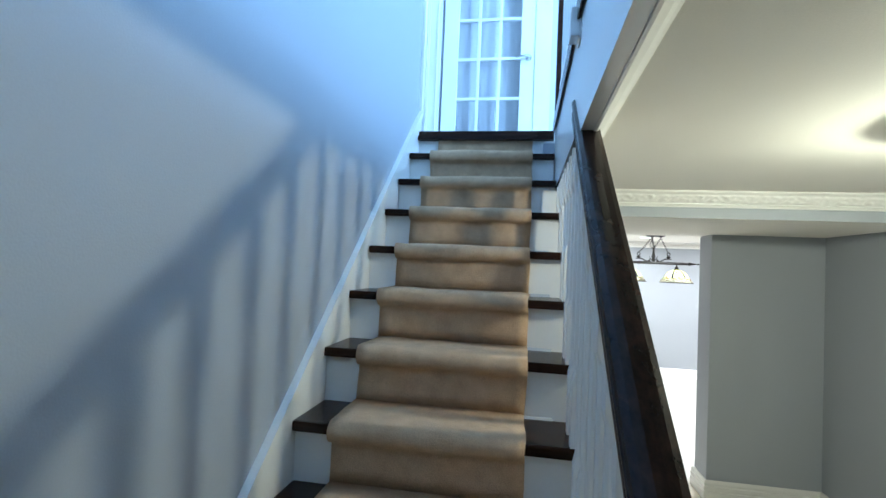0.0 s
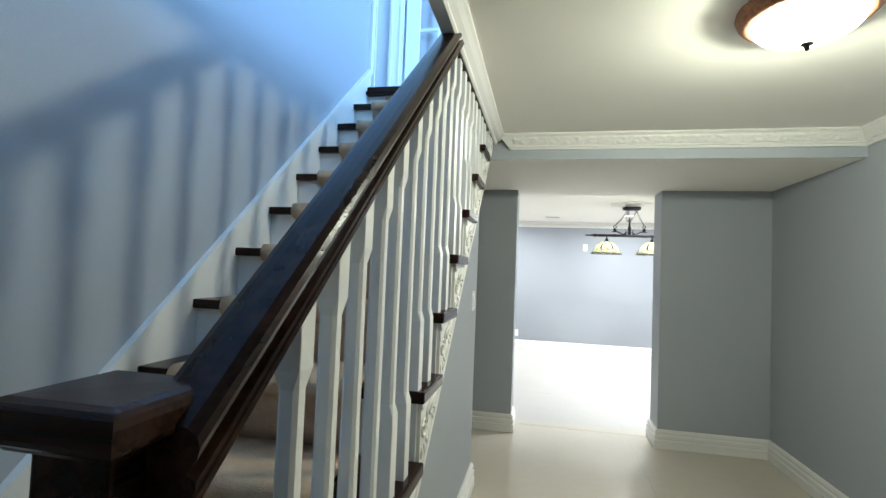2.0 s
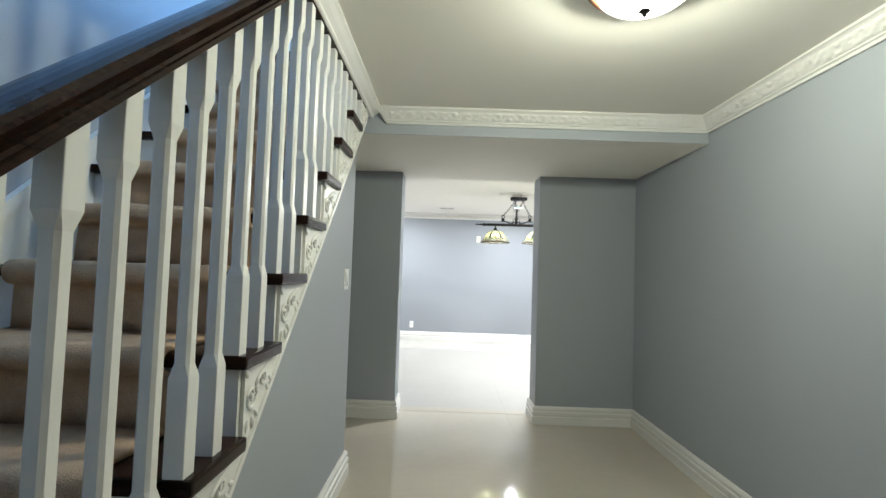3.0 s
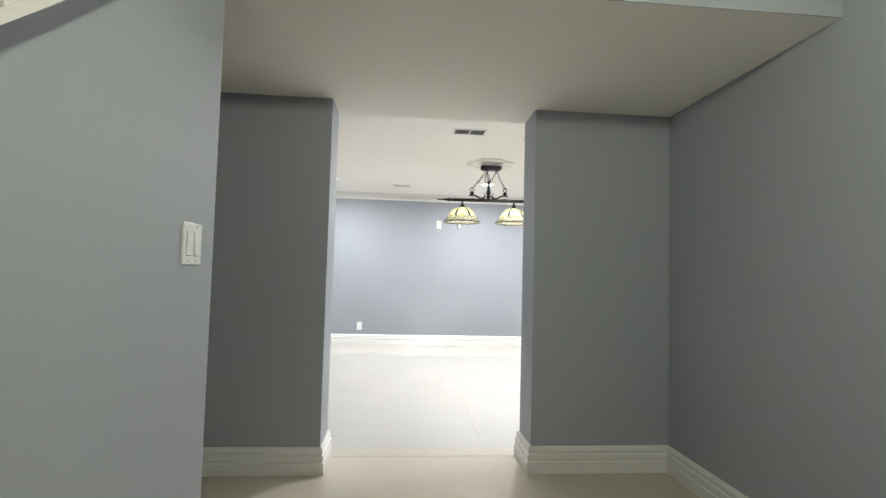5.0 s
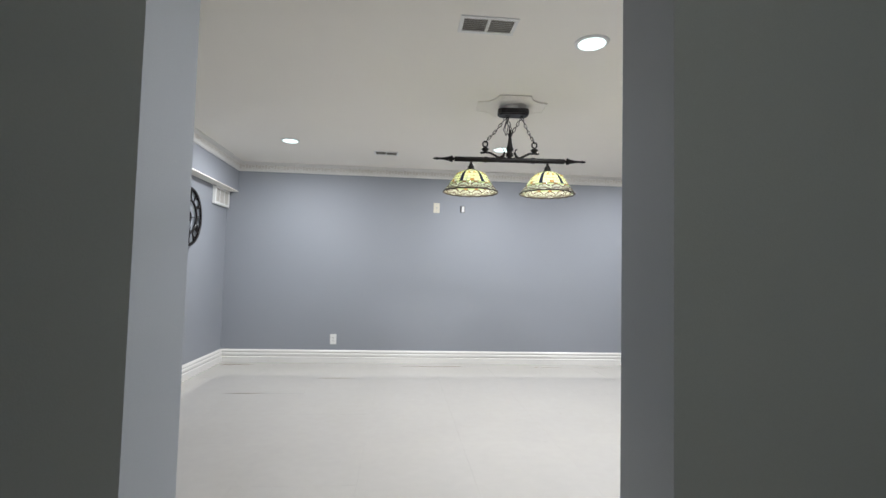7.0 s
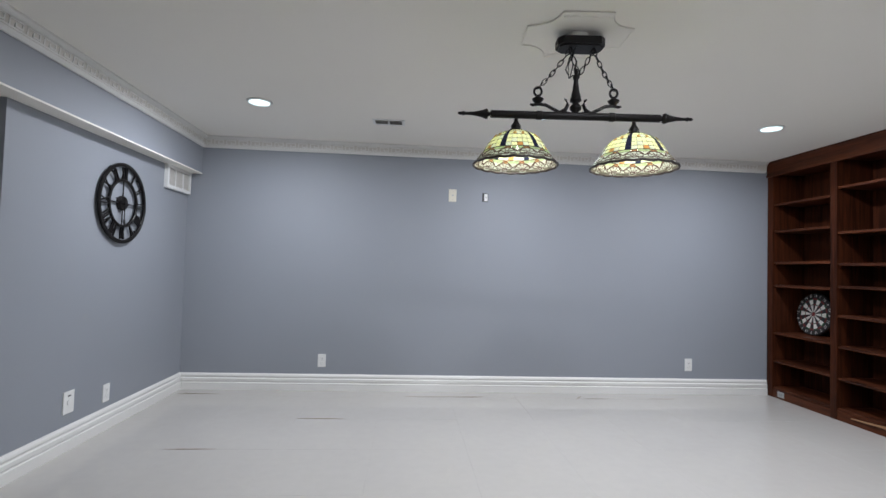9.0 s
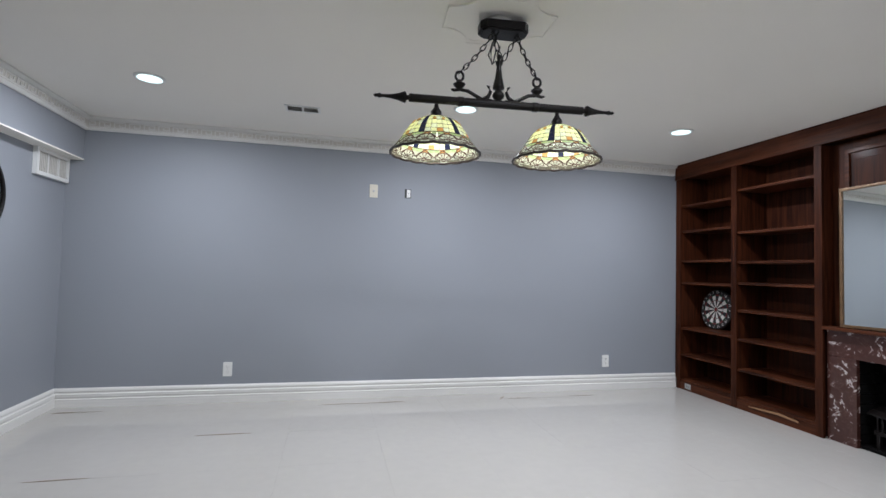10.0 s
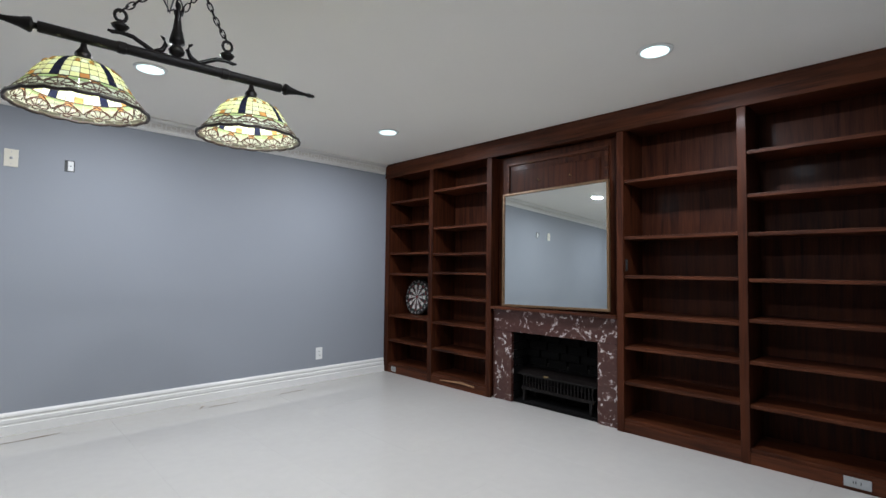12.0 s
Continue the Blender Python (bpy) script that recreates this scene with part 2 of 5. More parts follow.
setting("wall_pier_right", box((PIER_R, Y_PIER, -0.01), (X_RIGHT + 0.14, Y_ROOM, Z_BEAM + 0.02)), wall_paint, "grey painted wall pier beside the opening", "wall")
setting("wall_under_stairs", boxes(((-1.3, 2.2, -0.01), (-1.2, Y_ROOM, Z_BEAM + 0.02)), ((-1.2, 2.1, -0.01), (X_UNDER - 0.1, 2.2, 1.9))), wall_paint, "plain wall closing the space under the stairs", "wall")
setting("wall_far", box((X_LEFT - 0.1, Y_FAR, -0.01), (X_EAST + 0.14, Y_FAR + 0.14, Z_ROOM + 0.1)), dimmed_wall_paint, "long plain grey-blue painted wall of the room", "wall")
setting("wall_left", boxes(((X_LEFT - 0.12, 6.347, -0.01), (X_LEFT, Y_FAR, Z_ROOM + 0.1)), ((-2.75, 6.347, -0.01), (X_LEFT - 0.12, 6.467, Z_ROOM + 0.1))), dimmed_wall_paint, "grey-blue painted wall carrying the clock", "wall")
setting("wall_alcove", boxes(((-2.89, Y_ROOM - 0.1, -0.01), (-2.75, 6.467, Z_ROOM + 0.1)), ((-2.75, Y_ROOM - 0.14, -0.01), (-1.2, Y_ROOM, Z_ROOM + 0.1))), dimmed_wall_paint, "plain grey-blue wall closing the room's alcove", "wall")
setting("wall_front", boxes(((-1.2, Y_ROOM - 0.1, Z_BEAM + 0.03), (X_RIGHT, Y_ROOM, Z_ROOM + 0.1)), ((X_RIGHT, Y_ROOM - 0.14, -0.01), (X_EAST + 0.14, Y_ROOM, Z_ROOM + 0.1))), dimmed_wall_paint, "grey-blue room wall around the opening", "wall")
setting("wall_shelves", box((X_EAST, Y_ROOM, -0.01), (X_EAST + 0.14, Y_FAR, Z_ROOM + 0.1)), dimmed_wall_paint, "wall behind the built-in bookcases", "wall")
setting("bulkhead", box((X_LEFT, Y_ROOM, 1.919), (-0.897, Y_FAR, Z_ROOM + 0.02)), dimmed_wall_paint, "boxed grey bulkhead running below the ceiling", "bulkhead")
setting("bulkhead_soffit", box((-2.75, Y_ROOM, 1.909), (-0.895, 6.347, 1.919)), ceiling_paint, "white underside of the boxed bulkhead", "bulkhead")
setting("bulkhead_soffit_strip", box((X_LEFT, 6.347, 1.909), (-0.895, Y_FAR, 1.919)), ceiling_paint, "white underside of the boxed bulkhead", "bulkhead")
# ceilings
setting("ceiling_corridor", box((X_SIDE, Y_BACK, Z_HALL), (X_RIGHT, Y_BEAM, Z_HALL + 0.02)), ceiling_paint, "white painted corridor ceiling", "ceiling")
setting("ceiling_room", box((-2.75, Y_ROOM, Z_ROOM), (X_EAST, Y_FAR, Z_ROOM + 0.02)), ceiling_paint, "white painted room ceiling", "ceiling")
setting("ceiling_beam", box((-1.2, Y_BEAM, Z_BEAM), (X_RIGHT, Y_PIER, Z_BEAM + 0.03)), ceiling_paint, "white painted underside of the dropped beam", "ceiling")
setting("ceiling_opening", box((PIER_L, Y_PIER, Z_BEAM), (PIER_R, Y_ROOM, Z_BEAM + 0.03)), ceiling_paint, "white painted head of the opening", "ceiling")
setting("beam_face", box((X_SIDE - 0.1, Y_BEAM, Z_BEAM + 0.03), (X_RIGHT, Y_BEAM + 0.12, Z_UP - 0.1)), wall_paint, "grey painted front of the dropped beam", "beam")
setting("beam_face_edge", box((X_SIDE - 0.1, Y_BEAM - 0.004, Z_BEAM), (X_RIGHT, Y_BEAM, Z_HALL)), wall_paint, "grey painted front of the dropped beam", "beam")
# upper floor
setting("floor_upper", boxes(((0.285, Y_BACK, Z_HALL + 0.02), (3.2, Y_BEAM, Z_UP)), ((-0.95, 2.715, Z_HALL + 0.06), (3.2, 3.79, Z_UP))), trim_paint, "upper hall floor slab with a painted edge", "floor")
setting("wall_upper", boxes(((-1.1, 2.64, Z_UP), (X_STAIR - 0.14, 2.78, Z_TOP)), ((-1.1, 2.78, Z_UP), (-0.96, 3.70, Z_TOP)), ((-0.96, 3.70, 4.64), (3.2, 3.84, Z_TOP)), ((-0.96, 3.70, Z_UP), (-0.636, 3.84, 4.64)), ((0.15, 3.70, Z_UP), (3.2, 3.84, 4.64))), upper_bounce_paint, "pale grey-blue upper hall walls, lightened to bounce fill", "wall")
setting("wall_upper_back", boxes(((-0.8, Y_BACK - 0.14, Z_UP), (3.34, Y_BACK, Z_TOP)), ((3.2, Y_BACK, Z_UP), (3.34, 3.80, 3.3)), ((3.2, Y_BACK, 4.7), (3.34, 3.80, Z_TOP)), ((3.2, Y_BACK, 3.3), (3.34, 0.0, 4.7)), ((3.2, 2.4, 3.3), (3.34, 3.80, 4.7))), upper_bounce_paint, "upper hall walls around the window, lightened to bounce fill", "wall")
setting("ceiling_upper", box((-1.1, Y_BACK, Z_TOP), (3.34, 3.8, Z_TOP + 0.1)), ceiling_paint, "white upper hall ceiling", "ceiling")
lamp("window_daylight", "AREA", WINDOW_WATTS, BLUE, pose(3.22, 1.2, 4.0, 0, 90, 0), size=1.4, size_y=2.4)
# ---- THINGS ----

# baseboards
BASE = [(0, 0), (0.026, 0), (0.026, 0.06), (0.018, 0.064), (0.018, 0.071), (0.0235, 0.077), (0.0235, 0.098), (0.014, 0.104), (0.014, 0.112), (0.0195, 0.118), (0.017, 0.13), (0.009, 0.142), (0, 0.142)]
setting("baseboard_corridor_right", moulding(BASE, [(X_RIGHT, Y_BACK), (X_RIGHT, Y_PIER), (PIER_R, Y_PIER), (PIER_R, Y_ROOM), (X_SHELF - 0.03, Y_ROOM)], 0), trim_paint, "tall stepped white baseboard", "baseboard")
setting("baseboard_room", moulding(BASE, [(X_SHELF - 0.004, Y_FAR), (X_LEFT, Y_FAR), (X_LEFT, 6.347), (-2.75, 6.347), (-2.75, Y_ROOM), (PIER_L, Y_ROOM), (PIER_L, Y_PIER), (-1.19, Y_PIER)], 0), trim_paint, "tall stepped white baseboard", "baseboard")
setting("baseboard_stair_side", moulding(BASE, [(X_UNDER - 0.1, Y_SIDE), (X_UNDER, Y_SIDE), (X_UNDER, 0.45)], 0), trim_paint, "tall stepped white baseboard", "baseboard")

# crown mouldings
CROWN = [(0, 0), (0.078, 0), (0.078, -0.01), (0.07, -0.014), (0.063, -0.021), (0.027, -0.066), (0.027, -0.072), (0.018, -0.076), (0.014, -0.087), (0, -0.087)]
SMALL = [(0, 0), (0.062, 0), (0.062, -0.01), (0.052, -0.016), (0.036, -0.03), (0.022, -0.038), (0.016, -0.042), (0.016, -0.05), (0.008, -0.055), (0, -0.055)]
KEYED = [(0, 0), (0.062, 0), (0.062, -0.012), (0.05, -0.022), (0.036, -0.028), (0.03, -0.083), (0.026, -0.09), (0.014, -0.1), (0, -0.1)]


def leaf_relief(p0, p1, out, z):
    """Scrolling acanthus relief on the sloped face of the corridor crown."""
    bm = bmesh.new()
    a, b, o = Vector((*p0, 0)), Vector((*p1, 0)), Vector((*out, 0))
    length = (b - a).length
    d = (b - a) / length
    n, m = max(2, int(length / 0.009)), 9
    rows = []
    for i in range(n + 1):
        s = length * i / n
        row = []
        for j in range(m + 1):
            t = j / m
            u = s / 0.13
            wave = 0.5 + 0.3 * math.sin(2 * math.pi * u)
            vine = math.exp(-((t - wave) / 0.11) ** 2)
            cx, cy = math.floor(u * 2) / 2 + 0.25, 0.5 - 0.22 * (1 if int(math.floor(u * 2)) % 2 == 0 else -1)
            dx, dy = (u - cx) * 2.6, (t - cy) * 1.6
            rad = math.hypot(dx, dy)
            leaf = max(0.0, 1 - rad / 0.62) * (0.55 + 0.45 * math.sin(5 * math.atan2(dy, dx) + 9 * rad))
            h = 0.002 + 0.0095 * min(1.0, max(vine * 0.45, leaf * 1.4)) + 0.006 * noise.noise((s * 75, t * 5, z)) + 0.004 * noise.noise((s * 30, t * 3, z + 4))
            if j in (0, m) or i in (0, n):
                h = 0.0
            base = a + d * s + o * (0.0625 - 0.0345 * t) + Vector((0, 0, z - 0.022 - 0.043 * t))
            nrm = (o * 0.86 + Vector((0, 0, -0.5))).normalized()
            row.append(bm.verts.new(base + nrm * (h + 0.0006)))
        rows.append(row)
    for r0, r1 in zip(rows, rows[1:]):
        for j in range(m):
            bm.faces.new((r0[j], r0[j + 1], r1[j + 1], r1[j]))
    bmesh.ops.recalc_face_normals(bm, faces=bm.faces[:])
    return bm


def key_relief(p0, p1, out, z):
    """A raised Greek key band along a moulding."""
    bm = bmesh.new()
    a, b, o = Vector((*p0, 0)), Vector((*p1, 0)), Vector((*out, 0))
    length = (b - a).length
    d = (b - a) / length
    unit, w = 0.105, 0.0075
    strokes = [(0.0, 0.0, 0.0, 1.0), (0.0, 1.0, 0.72, 1.0), (0.72, 1.0, 0.72, 0.3), (0.72, 0.3, 0.34, 0.3), (0.34, 0.3, 0.34, 0.64), (0.0, 0.0, 1.0, 0.0)]
    for k in range(int(length / unit)):
        for x0, y0, x1, y1 in strokes:
            s0, s1 = (k + min(x0, x1)) * unit, (k + max(x0, x1)) * unit + w
            v0, v1 = -0.079 + 0.04 * min(y0, y1), -0.079 + 0.04 * max(y0, y1) + w
            vs = []
            for out_d in (0.024, 0.0362):
                for s, v in ((s0, v0), (s1, v0), (s1, v1), (s0, v1)):
                    lean = (v + 0.083) * 0.11
                    vs.append(bm.verts.new(a + d * s + o * (out_d + lean) + Vector((0, 0, z + v))))
            bm.faces.new(vs[4:8])
            for i in range(4):
                bm.faces.new((vs[i], vs[(i + 1) % 4], vs[4 + (i + 1) % 4], vs[4 + i]))
    bmesh.ops.recalc_face_normals(bm, faces=bm.faces[:])
    return bm


crown = setting("crown_corridor", moulding(CROWN, [(X_RIGHT, Y_BACK), (X_RIGHT, Y_BEAM - 0.004), (0.435, Y_BEAM - 0.004), (0.435, Y_BEAM - 0.0005)], Z_HALL), trim_paint, "white plaster crown moulding with scrolling leaves", "crown moulding")
part("leaf_relief", leaf_relief((X_RIGHT, 0.0), (X_RIGHT, Y_BEAM - 0.08), (-1, 0), Z_HALL), trim_paint, crown, smooth=True)
part("leaf_relief", leaf_relief((X_RIGHT - 0.07, Y_BEAM - 0.004), (0.44, Y_BEAM - 0.004), (0, -1), Z_HALL), trim_paint, crown, smooth=True)
setting("crown_stair_side", moulding(SMALL, [(0.3235, Y_BEAM - 0.004), (0.3235, Y_BACK)], Z_HALL), trim_paint, "narrow white moulding along the stairwell edge", "crown moulding")
crown = setting("crown_room", moulding(KEYED, [(X_SHELF - 0.03, Y_FAR), (-0.897, Y_FAR), (-0.897, Y_ROOM), (X_SHELF - 0.03, Y_ROOM)], Z_ROOM), trim_paint, "white crown moulding with a Greek key band", "crown moulding")
band_paint = material("beige_painted_band", (0.68, 0.65, 0.6), 0.6, vary=0.06, scale=6, fine=120, bump=0.1)
part("key_ground", moulding([(0.02, -0.031), (0.0372, -0.031), (0.0312, -0.081), (0.02, -0.081)], [(X_SHELF - 0.031, Y_FAR), (-0.897, Y_FAR), (-0.897, Y_ROOM), (X_SHELF - 0.031, Y_ROOM)], Z_ROOM), band_paint, crown, "beige ground behind the key pattern")
part("key_band", key_relief((-1.0, Y_FAR), (X_SHELF - 0.04, Y_FAR), (0, -1), Z_ROOM), trim_paint, crown)
part("key_band", key_relief((-0.897, Y_ROOM + 0.06), (-0.897, Y_FAR - 0.06), (1, 0), Z_ROOM), trim_paint, crown)
part("key_band", key_relief((-1.0, Y_ROOM), (X_SHELF - 0.04, Y_ROOM), (0, 1), Z_ROOM), trim_paint, crown)

# ---- the staircase ----
RUN, RISE = 0.2252, 0.1965


def nose(k):
    """Front edge and top of step k."""
    return 2.69 - (13 - k) * RUN, 2.562 - RISE * (13 - k)


def nosing_line(y):
    return 2.562 - (2.69 - y) * RISE / RUN


def build_staircase():
    stairs = thing("staircase", Matrix(), "straight staircase with dark treads and white risers", "staircase")
    for k in range(1, 14):
        y, z = nose(k)
        right = 0.342 if k < 11 else 0.28
        depth = RUN + 0.03 if k < 13 else 0.09
        bm = box((X_STAIR + 0.016, y, z - 0.034), (right, y + depth, z), 0.008)
        part("tread", bm, dark_wood_x, stairs, "dark espresso wooden tread" if k == 1 else "")
        low = nose(k - 1)[1] if k > 1 else 0.0
        part("riser", box((X_STAIR + 0.016, y + 0.03, low - 0.03 if k > 1 else 0.0), (min(right, X_SIDE) - 0.004, y + 0.045, z - 0.034)), trim_paint, stairs)
    cap = [(-0.02, nosing_line(-0.02) + 0.05), (2.76, nosing_line(2.76) + 0.06)]
    part("skirting", prism([(-0.02, 0.0), (0.28, 0.0), (2.76, nosing_line(2.76) - 0.3), (2.76, cap[1][1]), (-0.02, cap[0][1])], X_STAIR + 0.001, X_STAIR + 0.015), trim_paint, stairs, "white skirting board along the wall")
    part("skirting_cap", prism([(cap[0][0], cap[0][1]), (cap[1][0], cap[1][1]), (cap[1][0], cap[1][1] + 0.05), (cap[0][0], cap[0][1] + 0.05)], X_STAIR + 0.001, X_STAIR + 0.027), trim_paint, stairs)
    for k in range(1, 12):
        y, z = nose(k)
        y0, y1 = y + 0.046, y + RUN + 0.0455
        bm = prism([(y0, max(0.0, nosing_line(y0) - 0.31)), (y1, max(0.0, nosing_line(y1) - 0.31)), (y1, z - 0.035), (y0, z - 0.035)], X_SIDE - 0.075, X_SIDE + 0.006)
        part("stringer", bm, trim_paint, stairs, "white cut stringer" if k == 1 else "")
    bm = bmesh.new()
    e = 0.022
    add_prism(bm, [(0.4, nosing_line(0.4) - 0.31), (2.46, nosing_line(2.46) - 0.31), (2.46, nosing_line(2.46) - 0.31 + e), (0.4, nosing_line(0.4) - 0.31 + e)], X_SIDE - 0.01, X_SIDE + 0.012)
    part("stringer_bead", bm, trim_paint, stairs)
    # carved scroll under each tread end
    bm = bmesh.new()

    def spiral(cx, cz, r0, r1, a0, turns, n=22):
        return [(0, cx + (r0 + (r1 - r0) * i / n) * math.cos(a0 + turns * 2 * math.pi * i / n), cz + (r0 + (r1 - r0) * i / n) * math.sin(a0 + turns * 2 * math.pi * i / n)) for i in range(n + 1)]
    add_tube(bm, spiral(0.055, -0.085, 0.036, 0.008, 0.6, -1.4), [0.0075 - 0.003 * i / 22 for i in range(23)], 6)
    add_tube(bm, spiral(0.135, -0.05, 0.024, 0.006, 2.4, 1.3), [0.006 - 0.002 * i / 22 for i in range(23)], 6)
    add_tube(bm, [(0, 0.08, -0.062), (0, 0.1, -0.045), (0, 0.118, -0.038), (0, 0.16, -0.022), (0, 0.19, -0.02)], [0.006, 0.008, 0.006, 0.006, 0.003], 6)
    for cy, cz, ang in ((0.04, -0.14, -1.9), (0.062, -0.138, -1.3), (0.08, -0.125, -0.8), (0.155, -0.075, -1.0), (0.172, -0.06, -0.4), (0.03, -0.035, 2.2)):
        add_turned(bm, [(0.001, 0.0), (0.007, 0.008), (0.008, 0.017), (0.004, 0.029), (0.001, 0.034)], 7, Matrix.Translation((0, cy, cz)) @ Euler((ang + math.pi / 2 - math.pi, 0, 0)).to_matrix().to_4x4())
    add_turned(bm, [(0.001, -0.007), (0.008, -0.004), (0.009, 0.003), (0.001, 0.008)], 8, Matrix.Translation((0, 0.055, -0.085)) @ Euler((0, math.pi / 2, 0)).to_matrix().to_4x4())
    for v in bm.verts:
        v.co.x = v.co.x * 0.7
    first = part("carved_scroll", bm, trim_paint, stairs, "carved white scroll bracket", True, Matrix.Translation((X_SIDE + 0.008, nose(2)[0] + 0.03, nose(2)[1] - 0.03)))
    for k in range(3, 12):
        again(first, Matrix.Translation((X_SIDE + 0.008, nose(k)[0] + 0.03, nose(k)[1] - 0.03)))
    return stairs


build_staircase()


def build_runner():
    """Carpet laid over the steps, rounded at each nosing."""
    runner = thing("stair_runner", Matrix(), "beige plush carpet runner fitted over the stairs", "stair runner")
    xs = [-0.447 + 0.6 * i / 14 for i in range(15)]
    for k in range(1, 14):
        y, z = nose(k)
        low = nose(k - 1)[1] + 0.012 if k > 1 else 0.006
        pts = [(y + 0.022, low), (y + 0.021, low + 0.05)]
        if k < 13:
            pts += [(y + 0.021, z - 0.075), (y + 0.021, z - 0.054), (y + 0.014, z - 0.049)]
            cy, cz = y + 0.006, z - 0.018
            for a in range(250, 85, -15):
                pts.append((cy + 0.027 * math.cos(radians(a)), cz + 0.029 * math.sin(radians(a))))
            pts += [(y + 0.05, z + 0.011), (y + 0.12, z + 0.009), (y + RUN + 0.014, z + 0.01)]
        else:
            pts += [(y + 0.021, z - 0.1), (y + 0.021, z - 0.036)]
        bm = bmesh.new()
        rows = []
        for i, (py, pz) in enumerate(pts):
            row = []
            for j, x in enumerate(xs):
                d = 0.004 * noise.noise((x * 12, py * 12, pz * 12)) + 0.003 * noise.noise((x * 31, py * 31, pz * 31))
                ex = 0.007 * noise.noise((3.0, py * 8, pz * 8)) if j in (0, 14) else 0
                row.append(bm.verts.new((x + ex, py - d, pz + d)))
            rows.append(row)
        for a, b in zip(rows, rows[1:]):
            for j in range(14):
                bm.faces.new((a[j], a[j + 1], b[j + 1], b[j]))
        bmesh.ops.recalc_face_normals(bm, faces=bm.faces[:])
        ob = part("carpet_step", bm, carpet_mat, runner, smooth=True)
        mod = ob.modifiers.new("pile", "SOLIDIFY")
        mod.thickness, mod.offset = 0.012, 0


build_runner()

RAIL_X, POST_X = 0.31, 0.301


def rail_under(y):
    return 1.122 + 0.81 * y


def baluster_mesh(height, top_block):
    """A square post with chamfered middle between square blocks."""
    bm = bmesh.new()
    h, c = 0.0205, 0.0155
    base = 0.19

    def ring(z, half, cut):
        o = [(half - cut, -half), (half, -half + cut), (half, half - cut), (half - cut, half), (-half + cut, half), (-half, half - cut), (-half, -half + cut), (-half + cut, -half)]
        return [bm.verts.new((x, y, z)) for x, y in o]
    stops = [(0, h, 0.001), (base, h, 0.001), (base + 0.028, c, 0.006), (height - top_block - 0.028, c, 0.006), (height - top_block, h, 0.001), (height, h, 0.001)]
    rings = [ring(*s) for s in stops]
    for a, b in zip(rings, rings[1:]):
        for j in range(8):
            bm.faces.new((a[j], a[(j + 1) % 8], b[(j + 1) % 8], b[j]))
    bm.faces.new(rings[0][::-1])
    top = rings[-1]
    bm.faces.new(top)
    return bm


def build_railing():
    rail = thing("stair_railing", Matrix(), "dark wooden handrail on white square balusters", "railing")
    y0, y1 = -0.01, 1.38
    section = [(-0.034, -0.016), (0.034, -0.016), (0.034, -0.004), (0.031, -0.001), (0.034, 0.003), (0.034, 0.012), (0.024, 0.018), (0.027, 0.026), (0.034, 0.034), (0.036, 0.045), (0.033, 0.056), (0.022, 0.063), (0.008, 0.066), (-0.008, 0.066), (-0.022, 0.063), (-0.033, 0.056), (-0.036, 0.045), (-0.034, 0.034), (-0.027, 0.026), (-0.024, 0.018), (-0.034, 0.012), (-0.034, 0.003), (-0.031, -0.001), (-0.034, -0.004)]
    bm = bmesh.new()
    a = [bm.verts.new((RAIL_X + u * 1.04, y0, rail_under(y0) + v * 0.92)) for u, v in section]
    b = [bm.verts.new((RAIL_X + u * 1.04, y1, rail_under(y1) + v * 0.92)) for u, v in section]
    k = len(section)
    for i in range(k):
        bm.faces.new((a[i], a[(i + 1) % k], b[(i + 1) % k], b[i]))
    bm.faces.new(a)
    bm.faces.new(b)
    bmesh.ops.recalc_face_normals(bm, faces=bm.faces[:])
    part("handrail", bm, dark_wood, rail, "espresso stained moulded handrail")
    nx, ny = 0.25, -0.006
    newel = part("newel", boxes(((nx - 0.042, ny - 0.042, 0.0), (nx + 0.042, ny + 0.042, 1.164)), bevel=0.004), dark_wood, rail, "espresso stained square newel post")
    bm = bmesh.new()
    ring = [(0.044, 1.153), (0.05, 1.155), (0.053, 1.159), (0.058, 1.162), (0.063, 1.166), (0.0645, 1.171), (0.0645, 1.188), (0.0625, 1.195), (0.0575, 1.199), (0.05, 1.202)]
    add_turned(bm, [(r * 1.1 * math.sqrt(2), z) for r, z in ring] + [(0.001, 1.203)], 4, Matrix.Translation((nx, ny, 0)), math.pi / 4)
    part("newel_cap", bm, dark_wood_x, newel)
    for k in range(2, 12):
        y, z = nose(k)
        for dy in (0.026, 0.143):
            yy = y + dy
            top = min(rail_under(yy) - 0.009, Z_HALL - 0.055)
            if top - z > 0.3:
                part("baluster", baluster_mesh(top - z, 0.13), trim_paint, rail, place=Matrix.Translation((POST_X, yy, z)))
            elif top - z > 0.02:
                part("baluster", box((-0.0205, -0.0205, 0), (0.0205, 0.0205, top - z)), trim_paint, rail, place=Matrix.Translation((POST_X, yy, z)))
    return rail


build_railing()
setting("stairwell_trim", box((0.28, 1.26, Z_HALL - 0.06), (0.326, 2.47, Z_HALL - 0.034), 0.004), dark_wood, "dark wooden trim under the stairwell edge", "trim")
setting("stairwell_edge", box((0.285, Y_BACK, Z_HALL - 0.05), (0.323, 2.61, Z_HALL + 0.02)), trim_paint, "white painted edge board of the stairwell", "trim")

